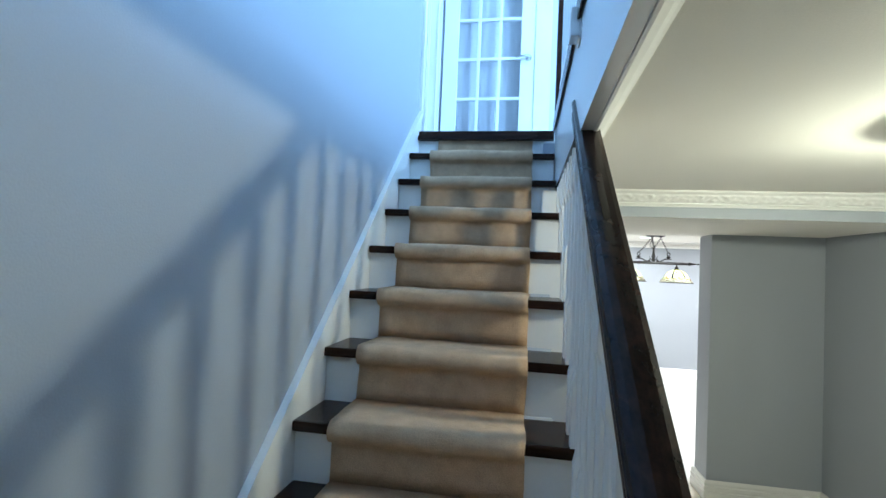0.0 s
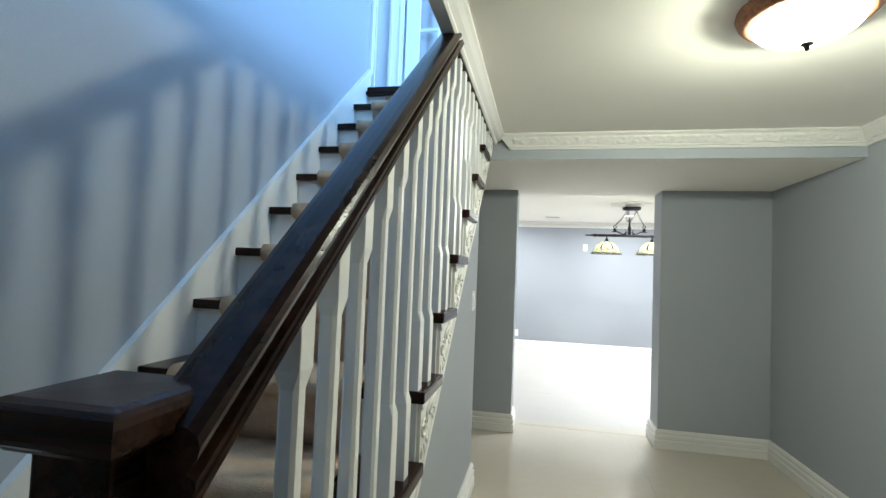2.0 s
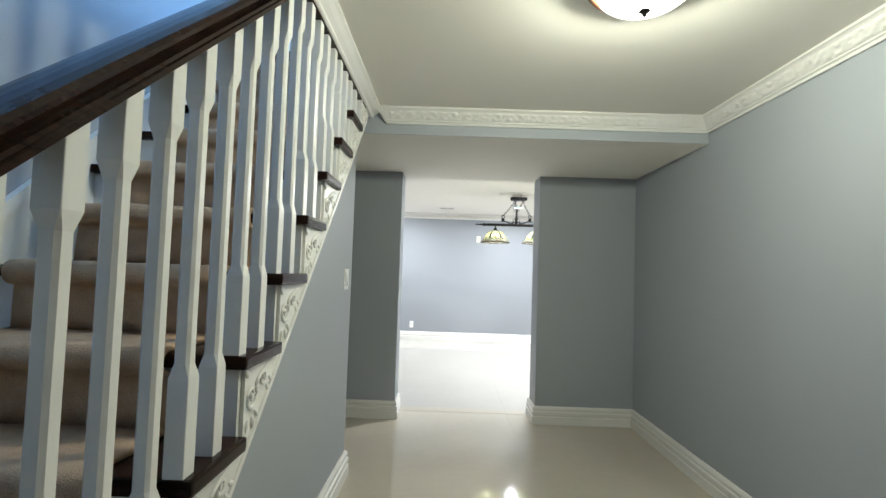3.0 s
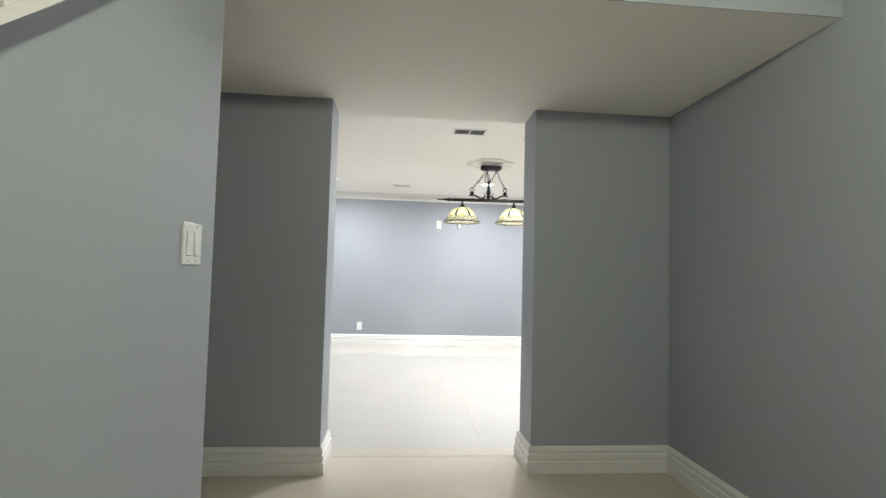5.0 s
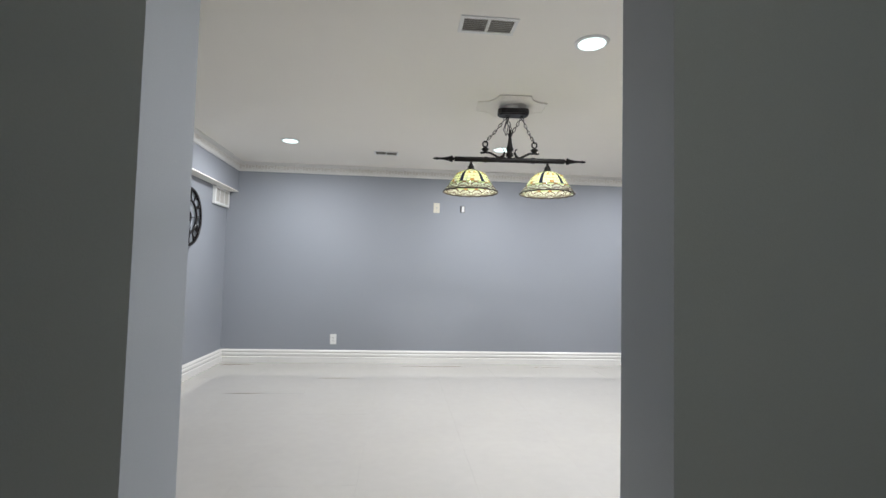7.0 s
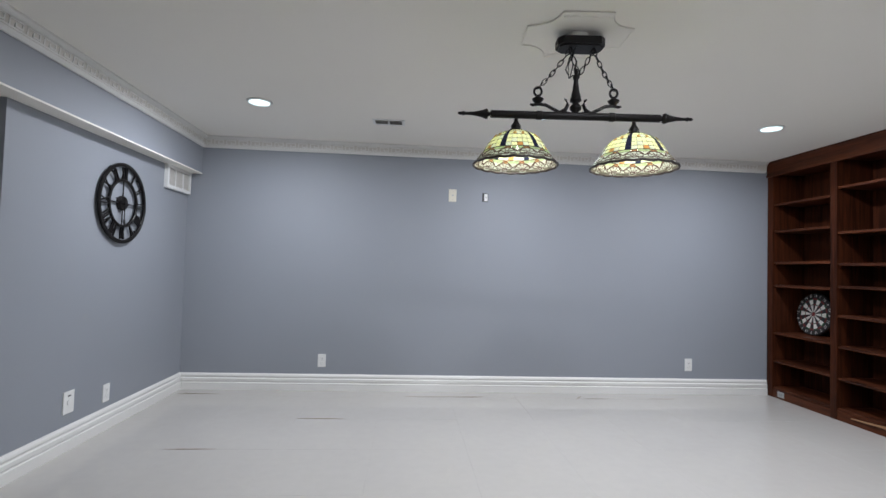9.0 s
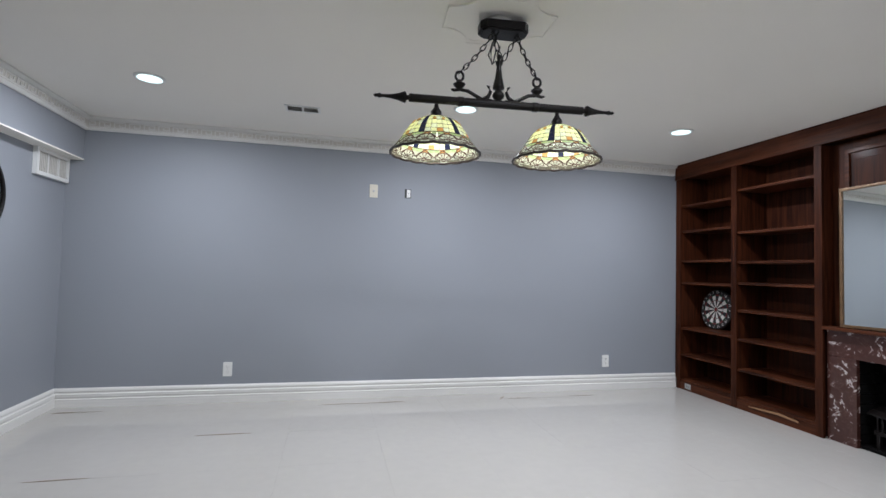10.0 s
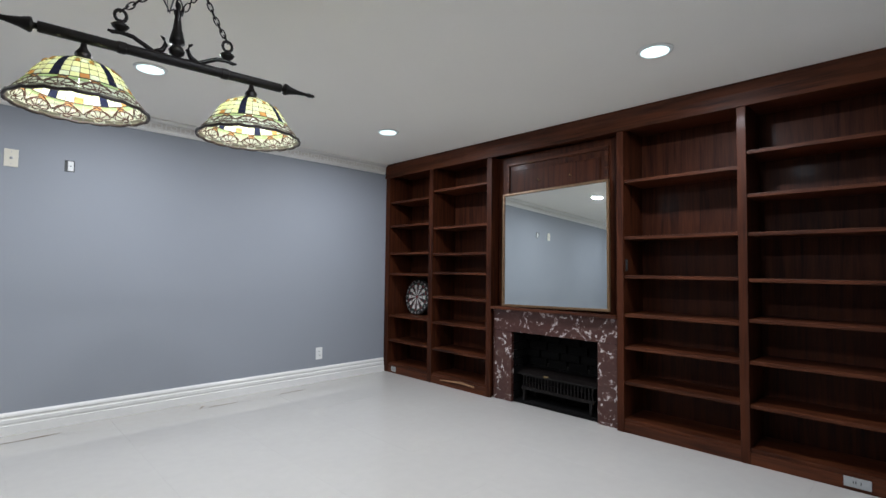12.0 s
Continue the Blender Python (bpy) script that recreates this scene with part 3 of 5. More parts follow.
# upper balustrade and landing
def build_upper_railing():
    rail = thing("landing_railing", Matrix(), "upper landing railing with white balusters and dark rails", "railing")
    part("shoe_rail", box((0.279, Y_BACK + 0.02, Z_UP), (0.356, 2.62, Z_UP + 0.03), 0.004), dark_wood, rail)
    part("shoe_facing", box((0.27, Y_BACK + 0.02, Z_UP - 0.05), (0.2785, 2.615, Z_UP + 0.03), 0.002), dark_wood, rail)
    part("handrail", box((0.286, Y_BACK + 0.02, Z_UP + 0.88), (0.351, 2.62, Z_UP + 0.94), 0.012), dark_wood, rail)
    part("newel", box((0.279, 2.63, Z_UP + 0.03), (0.346, 2.69, Z_UP + 1.0), 0.004), dark_wood, rail)
    first = part("baluster", baluster_mesh(0.85, 0.13), trim_paint, rail, place=Matrix.Translation((0.316, 2.5, Z_UP + 0.03)))
    for i in range(1, 40):
        again(first, Matrix.Translation((0.316, 2.5 - 0.118 * i, Z_UP + 0.03)))


build_upper_railing()
setting("landing_edge", box((X_STAIR + 0.016, 2.67, Z_UP - 0.06), (0.28, 2.715, Z_UP - 0.036)), dark_wood_x, "dark wooden edge of the landing", "trim")
setting("corner_trim", boxes(((X_STAIR - 0.15, 2.78, Z_UP), (X_STAIR + 0.03, 2.796, 4.62)), ((X_STAIR + 0.0, 2.73, Z_UP + 0.13), (X_STAIR + 0.02, 2.78, 4.62)), bevel=0.003), trim_paint, "white painted corner trim at the landing", "trim")


def chime_box():
    ob = thing("sensor_box", pose(0.284, 1.28, 2.46), "small white plastic sensor box on the stairwell edge", "sensor box")
    part("cover", box((-0.034, -0.035, 0.0), (-0.002, 0.035, 0.095), 0.006), white_plastic, ob)
    part("base_plate", box((-0.004, -0.04, -0.01), (0.001, 0.04, 0.102), 0.001), white_plastic, ob)


chime_box()


# French door at the landing
def french_door():
    y = 3.69
    d = tagged(new("door_1"), "white French door with fifteen glass panes", "door", "", "structure")
    d.location = (-0.62, y, Z_UP)
    w, hgt = 0.78, 2.03
    cols = [0.125 + i * (w - 0.25) / 3 for i in range(4)]
    rows = [0.21, 0.553, 0.893, 1.233, 1.573, 1.91]
    part("stile", box((0, -0.02, 0), (cols[0], 0.02, hgt), 0.003), door_paint, d)
    part("stile", box((cols[3], -0.02, 0), (w, 0.02, hgt), 0.003), door_paint, d)
    part("rail", box((cols[0], -0.02, 0), (cols[3], 0.02, rows[0]), 0.003), door_paint, d)
    part("rail", box((cols[0], -0.02, rows[5]), (cols[3], 0.02, hgt), 0.003), door_paint, d)
    for c in cols[1:3]:
        part("muntin", box((c - 0.012, -0.017, rows[0]), (c + 0.012, 0.017, rows[5]), 0.005), door_paint, d)
    for r in rows[1:5]:
        part("muntin", box((cols[0], -0.0165, r - 0.012), (cols[3], 0.0165, r + 0.012), 0.005), door_paint, d)
    first = part("pane", box((0, -0.002, 0), (cols[1] - cols[0], 0.002, rows[1] - rows[0])), glass_mat, d, place=Matrix.Translation((cols[0], 0, rows[0])))
    first.visible_shadow = False
    for i in range(3):
        for j in range(5):
            if i or j:
                o = again(first, Matrix.Translation((cols[i], 0, rows[j])) @ Matrix.Diagonal((1, 1, (rows[j + 1] - rows[j]) / 0.343, 1)))
                o.visible_shadow = False
    h = part("door_handle", turned([(0.026, 0), (0.026, 0.008), (0.011, 0.012), (0.011, 0.045), (0.001, 0.047)], 16, Matrix.Translation((w - 0.06, -0.02, 0.89)) @ Euler((math.pi / 2, 0, 0)).to_matrix().to_4x4()), steel_mat, d, "brushed metal lever handle", True)
    bm = bmesh.new()
    add_tube(bm, [(w - 0.06, -0.06, 0.89), (w - 0.10, -0.065, 0.892), (w - 0.165, -0.06, 0.885)], [0.01, 0.009, 0.007], 10)
    part("lever", bm, steel_mat, h, smooth=True)
    casing = boxes(((-0.776, y - 0.028, Z_UP), (-0.641, y - 0.001, 4.68)), ((0.152, y - 0.028, Z_UP), (0.284, y - 0.001, 4.68)), ((-0.776, y - 0.03, 4.62), (0.284, y - 0.001, 4.72)), ((-0.766, y - 0.038, Z_UP), (-0.741, y - 0.02, 4.62)), ((-0.681, y - 0.034, Z_UP), (-0.666, y - 0.02, 4.62)), bevel=0.004)
    setting("door_casing", casing, trim_paint, "white moulded door casing", "trim")
    setting("room_beyond_door", boxes(((-0.9, 4.6, Z_UP), (0.4, 4.7, 4.9)), ((-0.9, 3.86, Z_UP), (-0.8, 4.6, 4.9)), ((0.3, 3.86, Z_UP), (0.4, 4.6, 4.9)), ((-0.9, 3.84, Z_UP - 0.1), (0.4, 4.6, Z_UP))), trim_paint, "white vestibule seen through the glass door", "wall")
    # Rippled white sheet and rod, added to imitate the panes' refracted bands.
    bm = bmesh.new()
    rws = []
    for i in range(97):
        x = -0.586 + 0.69 * i / 96
        yy = 3.775 + 0.004 * math.sin(i * 0.42) + 0.003 * math.sin(i * 0.19 + 1)
        rws.append([bm.verts.new((x, yy + 0.002 * math.sin(z * 3 + i), z)) for z in (Z_UP + 0.1, Z_UP + 0.7, Z_UP + 1.4, Z_UP + 1.97)])
    for a, b in zip(rws, rws[1:]):
        for j in range(3):
            bm.faces.new((a[j], b[j], b[j + 1], a[j + 1]))
    cur = part("sheer_curtain", bm, pane_sheet_mat, smooth=True)
    cur.modifiers.new("cloth", "SOLIDIFY").thickness = 0.002
    tagged(cur, "added white rippled sheet giving the door panes soft bands", "curtain")
    tagged(part("curtain_rod", box((-0.626, 3.77, Z_UP + 1.919), (0.134, 3.785, Z_UP + 1.98), 0.003), steel_mat), "added thin metal rod holding the rippled sheet", "curtain rod")


glass_mat = bpy.data.materials.new("clear_glass")
glass_mat.use_nodes = True
gp = glass_mat.node_tree.nodes["Principled BSDF"]
gp.inputs["Transmission Weight"].default_value, gp.inputs["Roughness"].default_value, gp.inputs["IOR"].default_value = 1.0, 0.02, 1.45
steel_mat = material("brushed_steel", (0.5, 0.5, 0.5), 0.3, 1.0, vary=0.05, bump=0.02)
pane_sheet_mat = material("white_sheer_cloth", (0.72, 0.75, 0.78), 0.9, vary=0.05, scale=6, fine=300, bump=0.2)
french_door()
# upper window that lets the daylight in
win = tagged(new("window_1"), "white framed upper hall window", "window", "", "structure")
part("window_frame", boxes(((3.26, 0.0, 3.3), (3.32, 0.06, 4.7)), ((3.26, 2.34, 3.3), (3.32, 2.4, 4.7)), ((3.26, 0.06, 3.3), (3.32, 2.34, 3.36)), ((3.26, 0.06, 4.64), (3.32, 2.34, 4.7))), trim_paint, win)
pane = part("pane", box((3.285, 0.06, 3.36), (3.29, 2.34, 4.64)), glass_mat, win)
pane.visible_shadow = False
# ---- corridor ceiling lamp ----
dome_glow = glow("lit_opal_glass", WARM, DOME_STRENGTH)
copper_mat = material("antique_copper", (0.30, 0.13, 0.07), 0.5, 0.5, vary=0.5, scale=35, fine=140, bump=0.5)


def flush_lamp():
    ob = thing("ceiling_lamp", pose(1.415, 1.235, Z_HALL) @ Matrix.Scale(0.92, 4), "lit opal glass dome lamp with an antique copper ring", "ceiling lamp")
    part("ring", turned([(0.15, 0.0), (0.205, 0.0), (0.208, -0.012), (0.196, -0.022), (0.2, -0.032), (0.186, -0.046), (0.168, -0.049), (0.16, -0.04)], 48), copper_mat, ob, "mottled copper ring", True)
    prof = [(0.164 * math.cos(a), -0.04 - 0.085 * math.sin(a)) for a in [i * math.pi / 2 / 9 for i in range(10)]]
    part("dome", turned(prof, 40), dome_glow, ob, "glowing opal glass dome", True).visible_shadow = False
    part("finial", turned([(0.004, -0.122), (0.017, -0.128), (0.02, -0.132), (0.008, -0.138), (0.009, -0.144), (0.006, -0.15), (0.001, -0.153)], 16), black_iron, ob, "dark metal finial", True)


flush_lamp()
lamp("dome_bulb", "POINT", DOME_WATTS, WARM, pose(1.415, 1.235, Z_HALL - 0.068), radius=0.045)

# ---- recessed lights ----
led_glow = glow("lit_led_lens", (0.72, 1.0, 1.0), 2.6)


def recessed_light():
    ob = thing("recessed_light", pose(0, 0, 0), "lit round recessed ceiling light with a white trim", "recessed light", "recessed lights")
    part("trim_ring", turned([(0.07, -0.001), (0.088, -0.001), (0.086, -0.006), (0.07, -0.008)], 32), white_plastic, ob, smooth=True)
    part("lens", turned([(0.069, -0.0082), (0.069, -0.0095), (0.001, -0.0105)], 32), led_glow, ob, "glowing lens", True)
    return ob


first_light = recessed_light()
spots = [(-0.095, 7.261), (1.9, 7.232), (3.644, 7.242), (1.911, 5.053), (3.676, 5.062)]
first_light.matrix_world = pose(*spots[0], Z_ROOM)
for x, y in spots[1:]:
    copy_thing(first_light, pose(x, y, Z_ROOM))
for x, y in spots:
    lamp("recessed_beam", "AREA", SPOT_WATTS, COOL, pose(x, y, Z_ROOM - 0.0125), disk=0.13)


# ---- frames for things on walls ----
def on_left(y, z, x=X_LEFT):
    return Matrix(((0, 0, 1, x), (1, 0, 0, y), (0, 1, 0, z), (0, 0, 0, 1)))


def on_far(x, z):
    return Matrix(((1, 0, 0, x), (0, 0, -1, Y_FAR), (0, 1, 0, z), (0, 0, 0, 1)))


def on_shelf(y, z, x):
    return Matrix(((0, 0, -1, x), (-1, 0, 0, y), (0, 1, 0, z), (0, 0, 0, 1)))


slot_mat = material("dark_slot", (0.02, 0.02, 0.02), 0.7, vary=0.05, bump=0.0)
cream_plastic = material("aged_cream_plastic", (0.7, 0.66, 0.55), 0.35, vary=0.03, bump=0.0)


def add_screw(bm, x, y, z):
    add_turned(bm, [(0.0032, z), (0.0032, z + 0.0008), (0.0005, z + 0.0013)], 8, Matrix.Translation((x, y, 0)))


def outlet(m, label):
    ob = thing("outlet", m, label, "outlet", "wall outlets")
    part("plate", box((-0.035, -0.0575, 0.0), (0.035, 0.0575, 0.006), 0.002), white_plastic, ob)
    for cy in (-0.021, 0.021):
        s = part("socket", box((-0.017, cy - 0.0145, 0.006), (0.017, cy + 0.0145, 0.0085), 0.001), white_plastic, ob)
        part("slots", boxes(((-0.008, cy - 0.003, 0.0086), (-0.006, cy + 0.006, 0.0089)), ((0.006, cy - 0.003, 0.0086), (0.008, cy + 0.006, 0.0089)), ((-0.002, cy - 0.0095, 0.0086), (0.002, cy - 0.006, 0.0089))), slot_mat, s)
    bm = bmesh.new()
    add_screw(bm, 0, 0, 0.006)
    part("screw", bm, steel_mat, ob)


outlet(on_far(0.2232, 0.2637), "white duplex outlet low on the grey wall")
outlet(on_far(3.675, 0.2734), "white duplex outlet low on the grey wall")
outlet(on_left(7.263, 0.2392), "white duplex outlet under the wall clock")


def cable_plate():
    ob = thing("cable_plate", on_left(6.901, 0.2783), "larger white cable plate above the baseboard", "wall plate")
    part("plate", box((-0.045, -0.065, 0.0), (0.045, 0.065, 0.007), 0.002), white_plastic, ob)
    bm = bmesh.new()
    add_turned(bm, [(0.018, 0.007), (0.018, 0.012), (0.008, 0.013)], 14)
    part("jack", bm, white_plastic, ob)
    part("mark", box((-0.012, 0.034, 0.007), (0.014, 0.041, 0.0075)), slot_mat, ob)


cable_plate()


def blank_plate():
    ob = thing("blank_plate", on_far(1.366, 1.807), "cream wall plate with a small centre jack", "wall plate")
    part("plate", box((-0.036, -0.058, 0.0), (0.036, 0.058, 0.006), 0.002), cream_plastic, ob)
    bm = bmesh.new()
    add_turned(bm, [(0.009, 0.006), (0.009, 0.010), (0.004, 0.011)], 12)
    part("jack", bm, steel_mat, ob)
    for y in (0.04, -0.04):
        bm = bmesh.new()
        add_screw(bm, 0, y, 0.006)
        part("screw", bm, steel_mat, ob)


blank_plate()


def open_box():
    ob = thing("junction_box", on_far(1.673, 1.8), "small uncovered wall box with a white insert", "junction box")
    part("surround", boxes(((-0.028, -0.04, 0), (-0.022, 0.04, 0.004)), ((0.022, -0.04, 0), (0.028, 0.04, 0.004)), ((-0.022, -0.04, 0), (0.022, -0.034, 0.004)), ((-0.022, 0.034, 0), (0.022, 0.04, 0.004)), ((-0.022, -0.034, 0), (-0.010, 0.034, 0.002))), black_plastic, ob)
    part("insert", box((-0.010, -0.034, 0), (0.022, 0.034, 0.010), 0.002), white_plastic, ob)
    part("screw", boxes(((0.003, -0.004, 0.010), (0.009, 0.004, 0.0112))), slot_mat, ob)


open_box()


def switch_plate():
    ob = thing("switch_plate", on_left(2.449, 1.148, X_UNDER), "white double rocker switch plate on the grey wall", "light switch")
    part("plate", box((-0.057, -0.0575, 0.0), (0.057, 0.0575, 0.006), 0.0022), white_plastic, ob)
    for x in (-0.023, 0.023):
        # Dark strips draw the rocker's side gaps and the shadow line below it.
        part("bezel", boxes(((x - 0.0165, -0.034, 0.006), (x - 0.0161, 0.034, 0.0063)), ((x + 0.0161, -0.034, 0.006), (x + 0.0165, 0.034, 0.0063)), ((x - 0.0161, -0.034, 0.006), (x + 0.0161, -0.0325, 0.0066))), slot_mat, ob)
        lean = 0.004 if x > 0 else -0.002
        part("rocker", prism([(-0.032, 0.0062), (0.032, 0.0062), (0.032, 0.0085 - lean * 0.4), (0.0, 0.0095), (-0.032, 0.0085 + lean)], x - 0.016, x + 0.016, "X"), white_plastic, ob)
        for y in (-0.048, 0.048):
            bm = bmesh.new()
            add_screw(bm, x, y, 0.006)
            part("screw", bm, steel_mat, ob)


switch_plate()


# ---- vents ----
def ceiling_vent(x, y, w, d):
    ob = thing("ceiling_vent", pose(x, y, Z_ROOM), "white metal ceiling vent with two banks of slats", "vent", "ceiling vents")
    t = 0.018
    part("frame", boxes(((-w / 2, -d / 2, -0.006), (w / 2, -d / 2 + t, 0)), ((-w / 2, d / 2 - t, -0.006), (w / 2, d / 2, 0)), ((-w / 2, -d / 2 + t, -0.006), (-w / 2 + t, d / 2 - t, 0)), ((w / 2 - t, -d / 2 + t, -0.006), (w / 2, d / 2 - t, 0)), ((-0.007, -d / 2 + t, -0.006), (0.007, d / 2 - t, 0))), white_plastic, ob)
    part("backing", box((-w / 2 + t, -d / 2 + t, -0.001), (w / 2 - t, d / 2 - t, -0.0003)), vent_dark, ob)
    n = 7
    for side in (-1, 1):
        for i in range(n):
            yy = -d / 2 + t + (i + 0.5) * (d - 2 * t) / n
            part("slat", prism([(yy - 0.005, -0.0055), (yy - 0.0042, -0.0058), (yy + 0.005, -0.0018), (yy + 0.0042, -0.0012)], min(side * 0.007, side * (w / 2 - t)), max(side * 0.007, side * (w / 2 - t)), "X"), vent_metal, ob)


# Tone of the vent backing sheets, painted in for the shaded duct behind.
vent_dark = material("vent_duct_shadow", (0.3, 0.285, 0.26), 0.8, bump=0.0)
vent_metal = material("grey_vent_metal", (0.6, 0.58, 0.54), 0.45, vary=0.05, bump=0.0)
ceiling_vent(0.7867, 7.584, 0.2432, 0.1362)
ceiling_vent(1.35, 4.952, 0.2773, 0.1557)


def wall_register():
    ob = thing("wall_register", on_left(8.096, 1.814), "white wall air register below the bulkhead", "vent")
    w, h, t = 0.4184, 0.1946, 0.02724
    part("frame", boxes(((-w / 2, -h / 2, 0), (w / 2, -h / 2 + t, 0.03)), ((-w / 2, h / 2 - t, 0), (w / 2, h / 2, 0.03)), ((-w / 2, -h / 2 + t, 0), (-w / 2 + t, h / 2 - t, 0.03)), ((w / 2 - t, -h / 2 + t, 0), (w / 2, h / 2 - t, 0.03)), ((-w / 6 - 0.004, -h / 2 + t, 0.005), (-w / 6 + 0.004, h / 2 - t, 0.028)), ((w / 6 - 0.004, -h / 2 + t, 0.005), (w / 6 + 0.004, h / 2 - t, 0.028)), bevel=0.002), white_plastic, ob)
    part("backing", box((-w / 2 + t, -h / 2 + t, 0.0), (w / 2 - t, h / 2 - t, 0.006)), vent_dark, ob)
    for i in range(18):
        x = -w / 2 + t + (i + 0.5) * (w - 2 * t) / 18
        part("slat", box((x - 0.0045, -h / 2 + t, 0.012), (x + 0.0045, h / 2 - t, 0.022)), vent_metal, ob)


wall_register()


# ---- wall clock ----
def wall_clock():
    ob = thing("wall_clock", on_left(7.315, 1.512), "large black metal skeleton clock with Roman numerals", "clock")
    m = Matrix.Translation((0, 0, 0.012))

    def ring(r0, r1, z0=0.0, z1=0.016, n=64):
        bm = bmesh.new()
        rows = []
        for r, z in ((r0, z0), (r1, z0), (r1, z1 - 0.003), (r1 - 0.003, z1), (r0 + 0.003, z1), (r0, z1 - 0.003)):
            rows.append([bm.verts.new((r * math.cos(2 * math.pi * i / n), r * math.sin(2 * math.pi * i / n), z + 0.012)) for i in range(n)])
        for k in range(6):
            a, b = rows[k], rows[(k + 1) % 6]
            for i in range(n):
                bm.faces.new((a[i], a[(i + 1) % n], b[(i + 1) % n], b[i]))
        bmesh.ops.recalc_face_normals(bm, faces=bm.faces[:])
        return bm
    part("outer_ring", ring(0.25, 0.275), black_iron, ob)
    part("inner_ring", ring(0.149, 0.166), black_iron, ob)
    numerals = ["XII", "I", "II", "III", "IIII", "V", "VI", "VII", "VIII", "IX", "X", "XI"]
    wide = {"I": 0.016, "V": 0.036, "X": 0.036}
    for h, text in enumerate(numerals):
        bm = bmesh.new()
        total = sum(wide[c] for c in text)
        x = -total / 2
        y0, y1 = 0.164, 0.245
        for c in text:
            w = wide[c]
            if c == "I":
                strokes = [(x + w / 2, x + w / 2, 0.0036)]
            elif c == "V":
                strokes = [(x + w / 2 + 0.001, x + 0.006, 0.0048), (x + w / 2 - 0.001, x + w - 0.006, 0.0022)]
            else:
                strokes = [(x + w - 0.006, x + 0.006, 0.0048), (x + 0.006, x + w - 0.006, 0.0022)]
            for xa, xb, half in strokes:
                lo, hi = [], []
                for z in (0.015, 0.025):
                    vs = [bm.verts.new((xa - half, y0, z)), bm.verts.new((xa + half, y0, z)), bm.verts.new((xb + half, y1, z)), bm.verts.new((xb - half, y1, z))]
                    lo.append(vs)
                a, b = lo
                bm.faces.new(a[::-1])
                bm.faces.new(b)
                for i in range(4):
                    bm.faces.new((a[i], a[(i + 1) % 4], b[(i + 1) % 4], b[i]))
            x += w
        part("numeral", bm, black_iron, ob, place=Euler((0, 0, -math.pi / 6 * h)).to_matrix().to_4x4())
    for k in range(4):
        part("spoke", box((-0.0035, 0.03, 0.013), (0.0035, 0.148, 0.019)), black_iron, ob, place=Euler((0, 0, math.pi / 2 * k)).to_matrix().to_4x4())
    part("hub", turned([(0.05, 0.0), (0.05, 0.02), (0.045, 0.026), (0.012, 0.028), (0.012, 0.036), (0.001, 0.037)], 28), black_iron, ob, smooth=False)

    def hand(length, w, ang):
        bm = prism([(-w * 0.5, -0.04), (w * 0.5, -0.04), (w * 0.5, length * 0.55), (w * 1.6, length * 0.68), (0, length), (-w * 1.6, length * 0.68), (-w * 0.5, length * 0.55)], 0.031, 0.034, "Z")
        return part("clock_hand", bm, black_iron, ob, place=Euler((0, 0, -radians(ang))).to_matrix().to_4x4())
    hand(0.115, 0.009, 283)
    hand(0.19, 0.008, 180)
    for k in range(4):
        a = math.pi / 4 + math.pi / 2 * k
        part("stand_off", turned([(0.008, 0.0), (0.008, 0.012), (0.001, 0.0125)], 8), black_iron, ob, place=Matrix.Translation((0.258 * math.cos(a), 0.258 * math.sin(a), 0)))


wall_clock()


# ---- dartboard ----
def words(text, size, depth):
    """A bmesh of one line of built-in lettering, centred, in x and y."""
    cu = bpy.data.curves.new("lettering", "FONT")
    cu.body, cu.size, cu.extrude, cu.align_x, cu.align_y = text, size, depth, "CENTER", "CENTER"
    cu.resolution_u = 2
    tmp = bpy.data.objects.new("lettering", cu)
    scene.collection.objects.link(tmp)
    dg = bpy.context.evaluated_depsgraph_get()
    me = bpy.data.meshes.new_from_object(tmp.evaluated_get(dg))
    bm = bmesh.new()
    bm.from_mesh(me)
    bpy.data.objects.remove(tmp)
    bpy.data.curves.remove(cu)
    bpy.data.meshes.remove(me)
    return bm


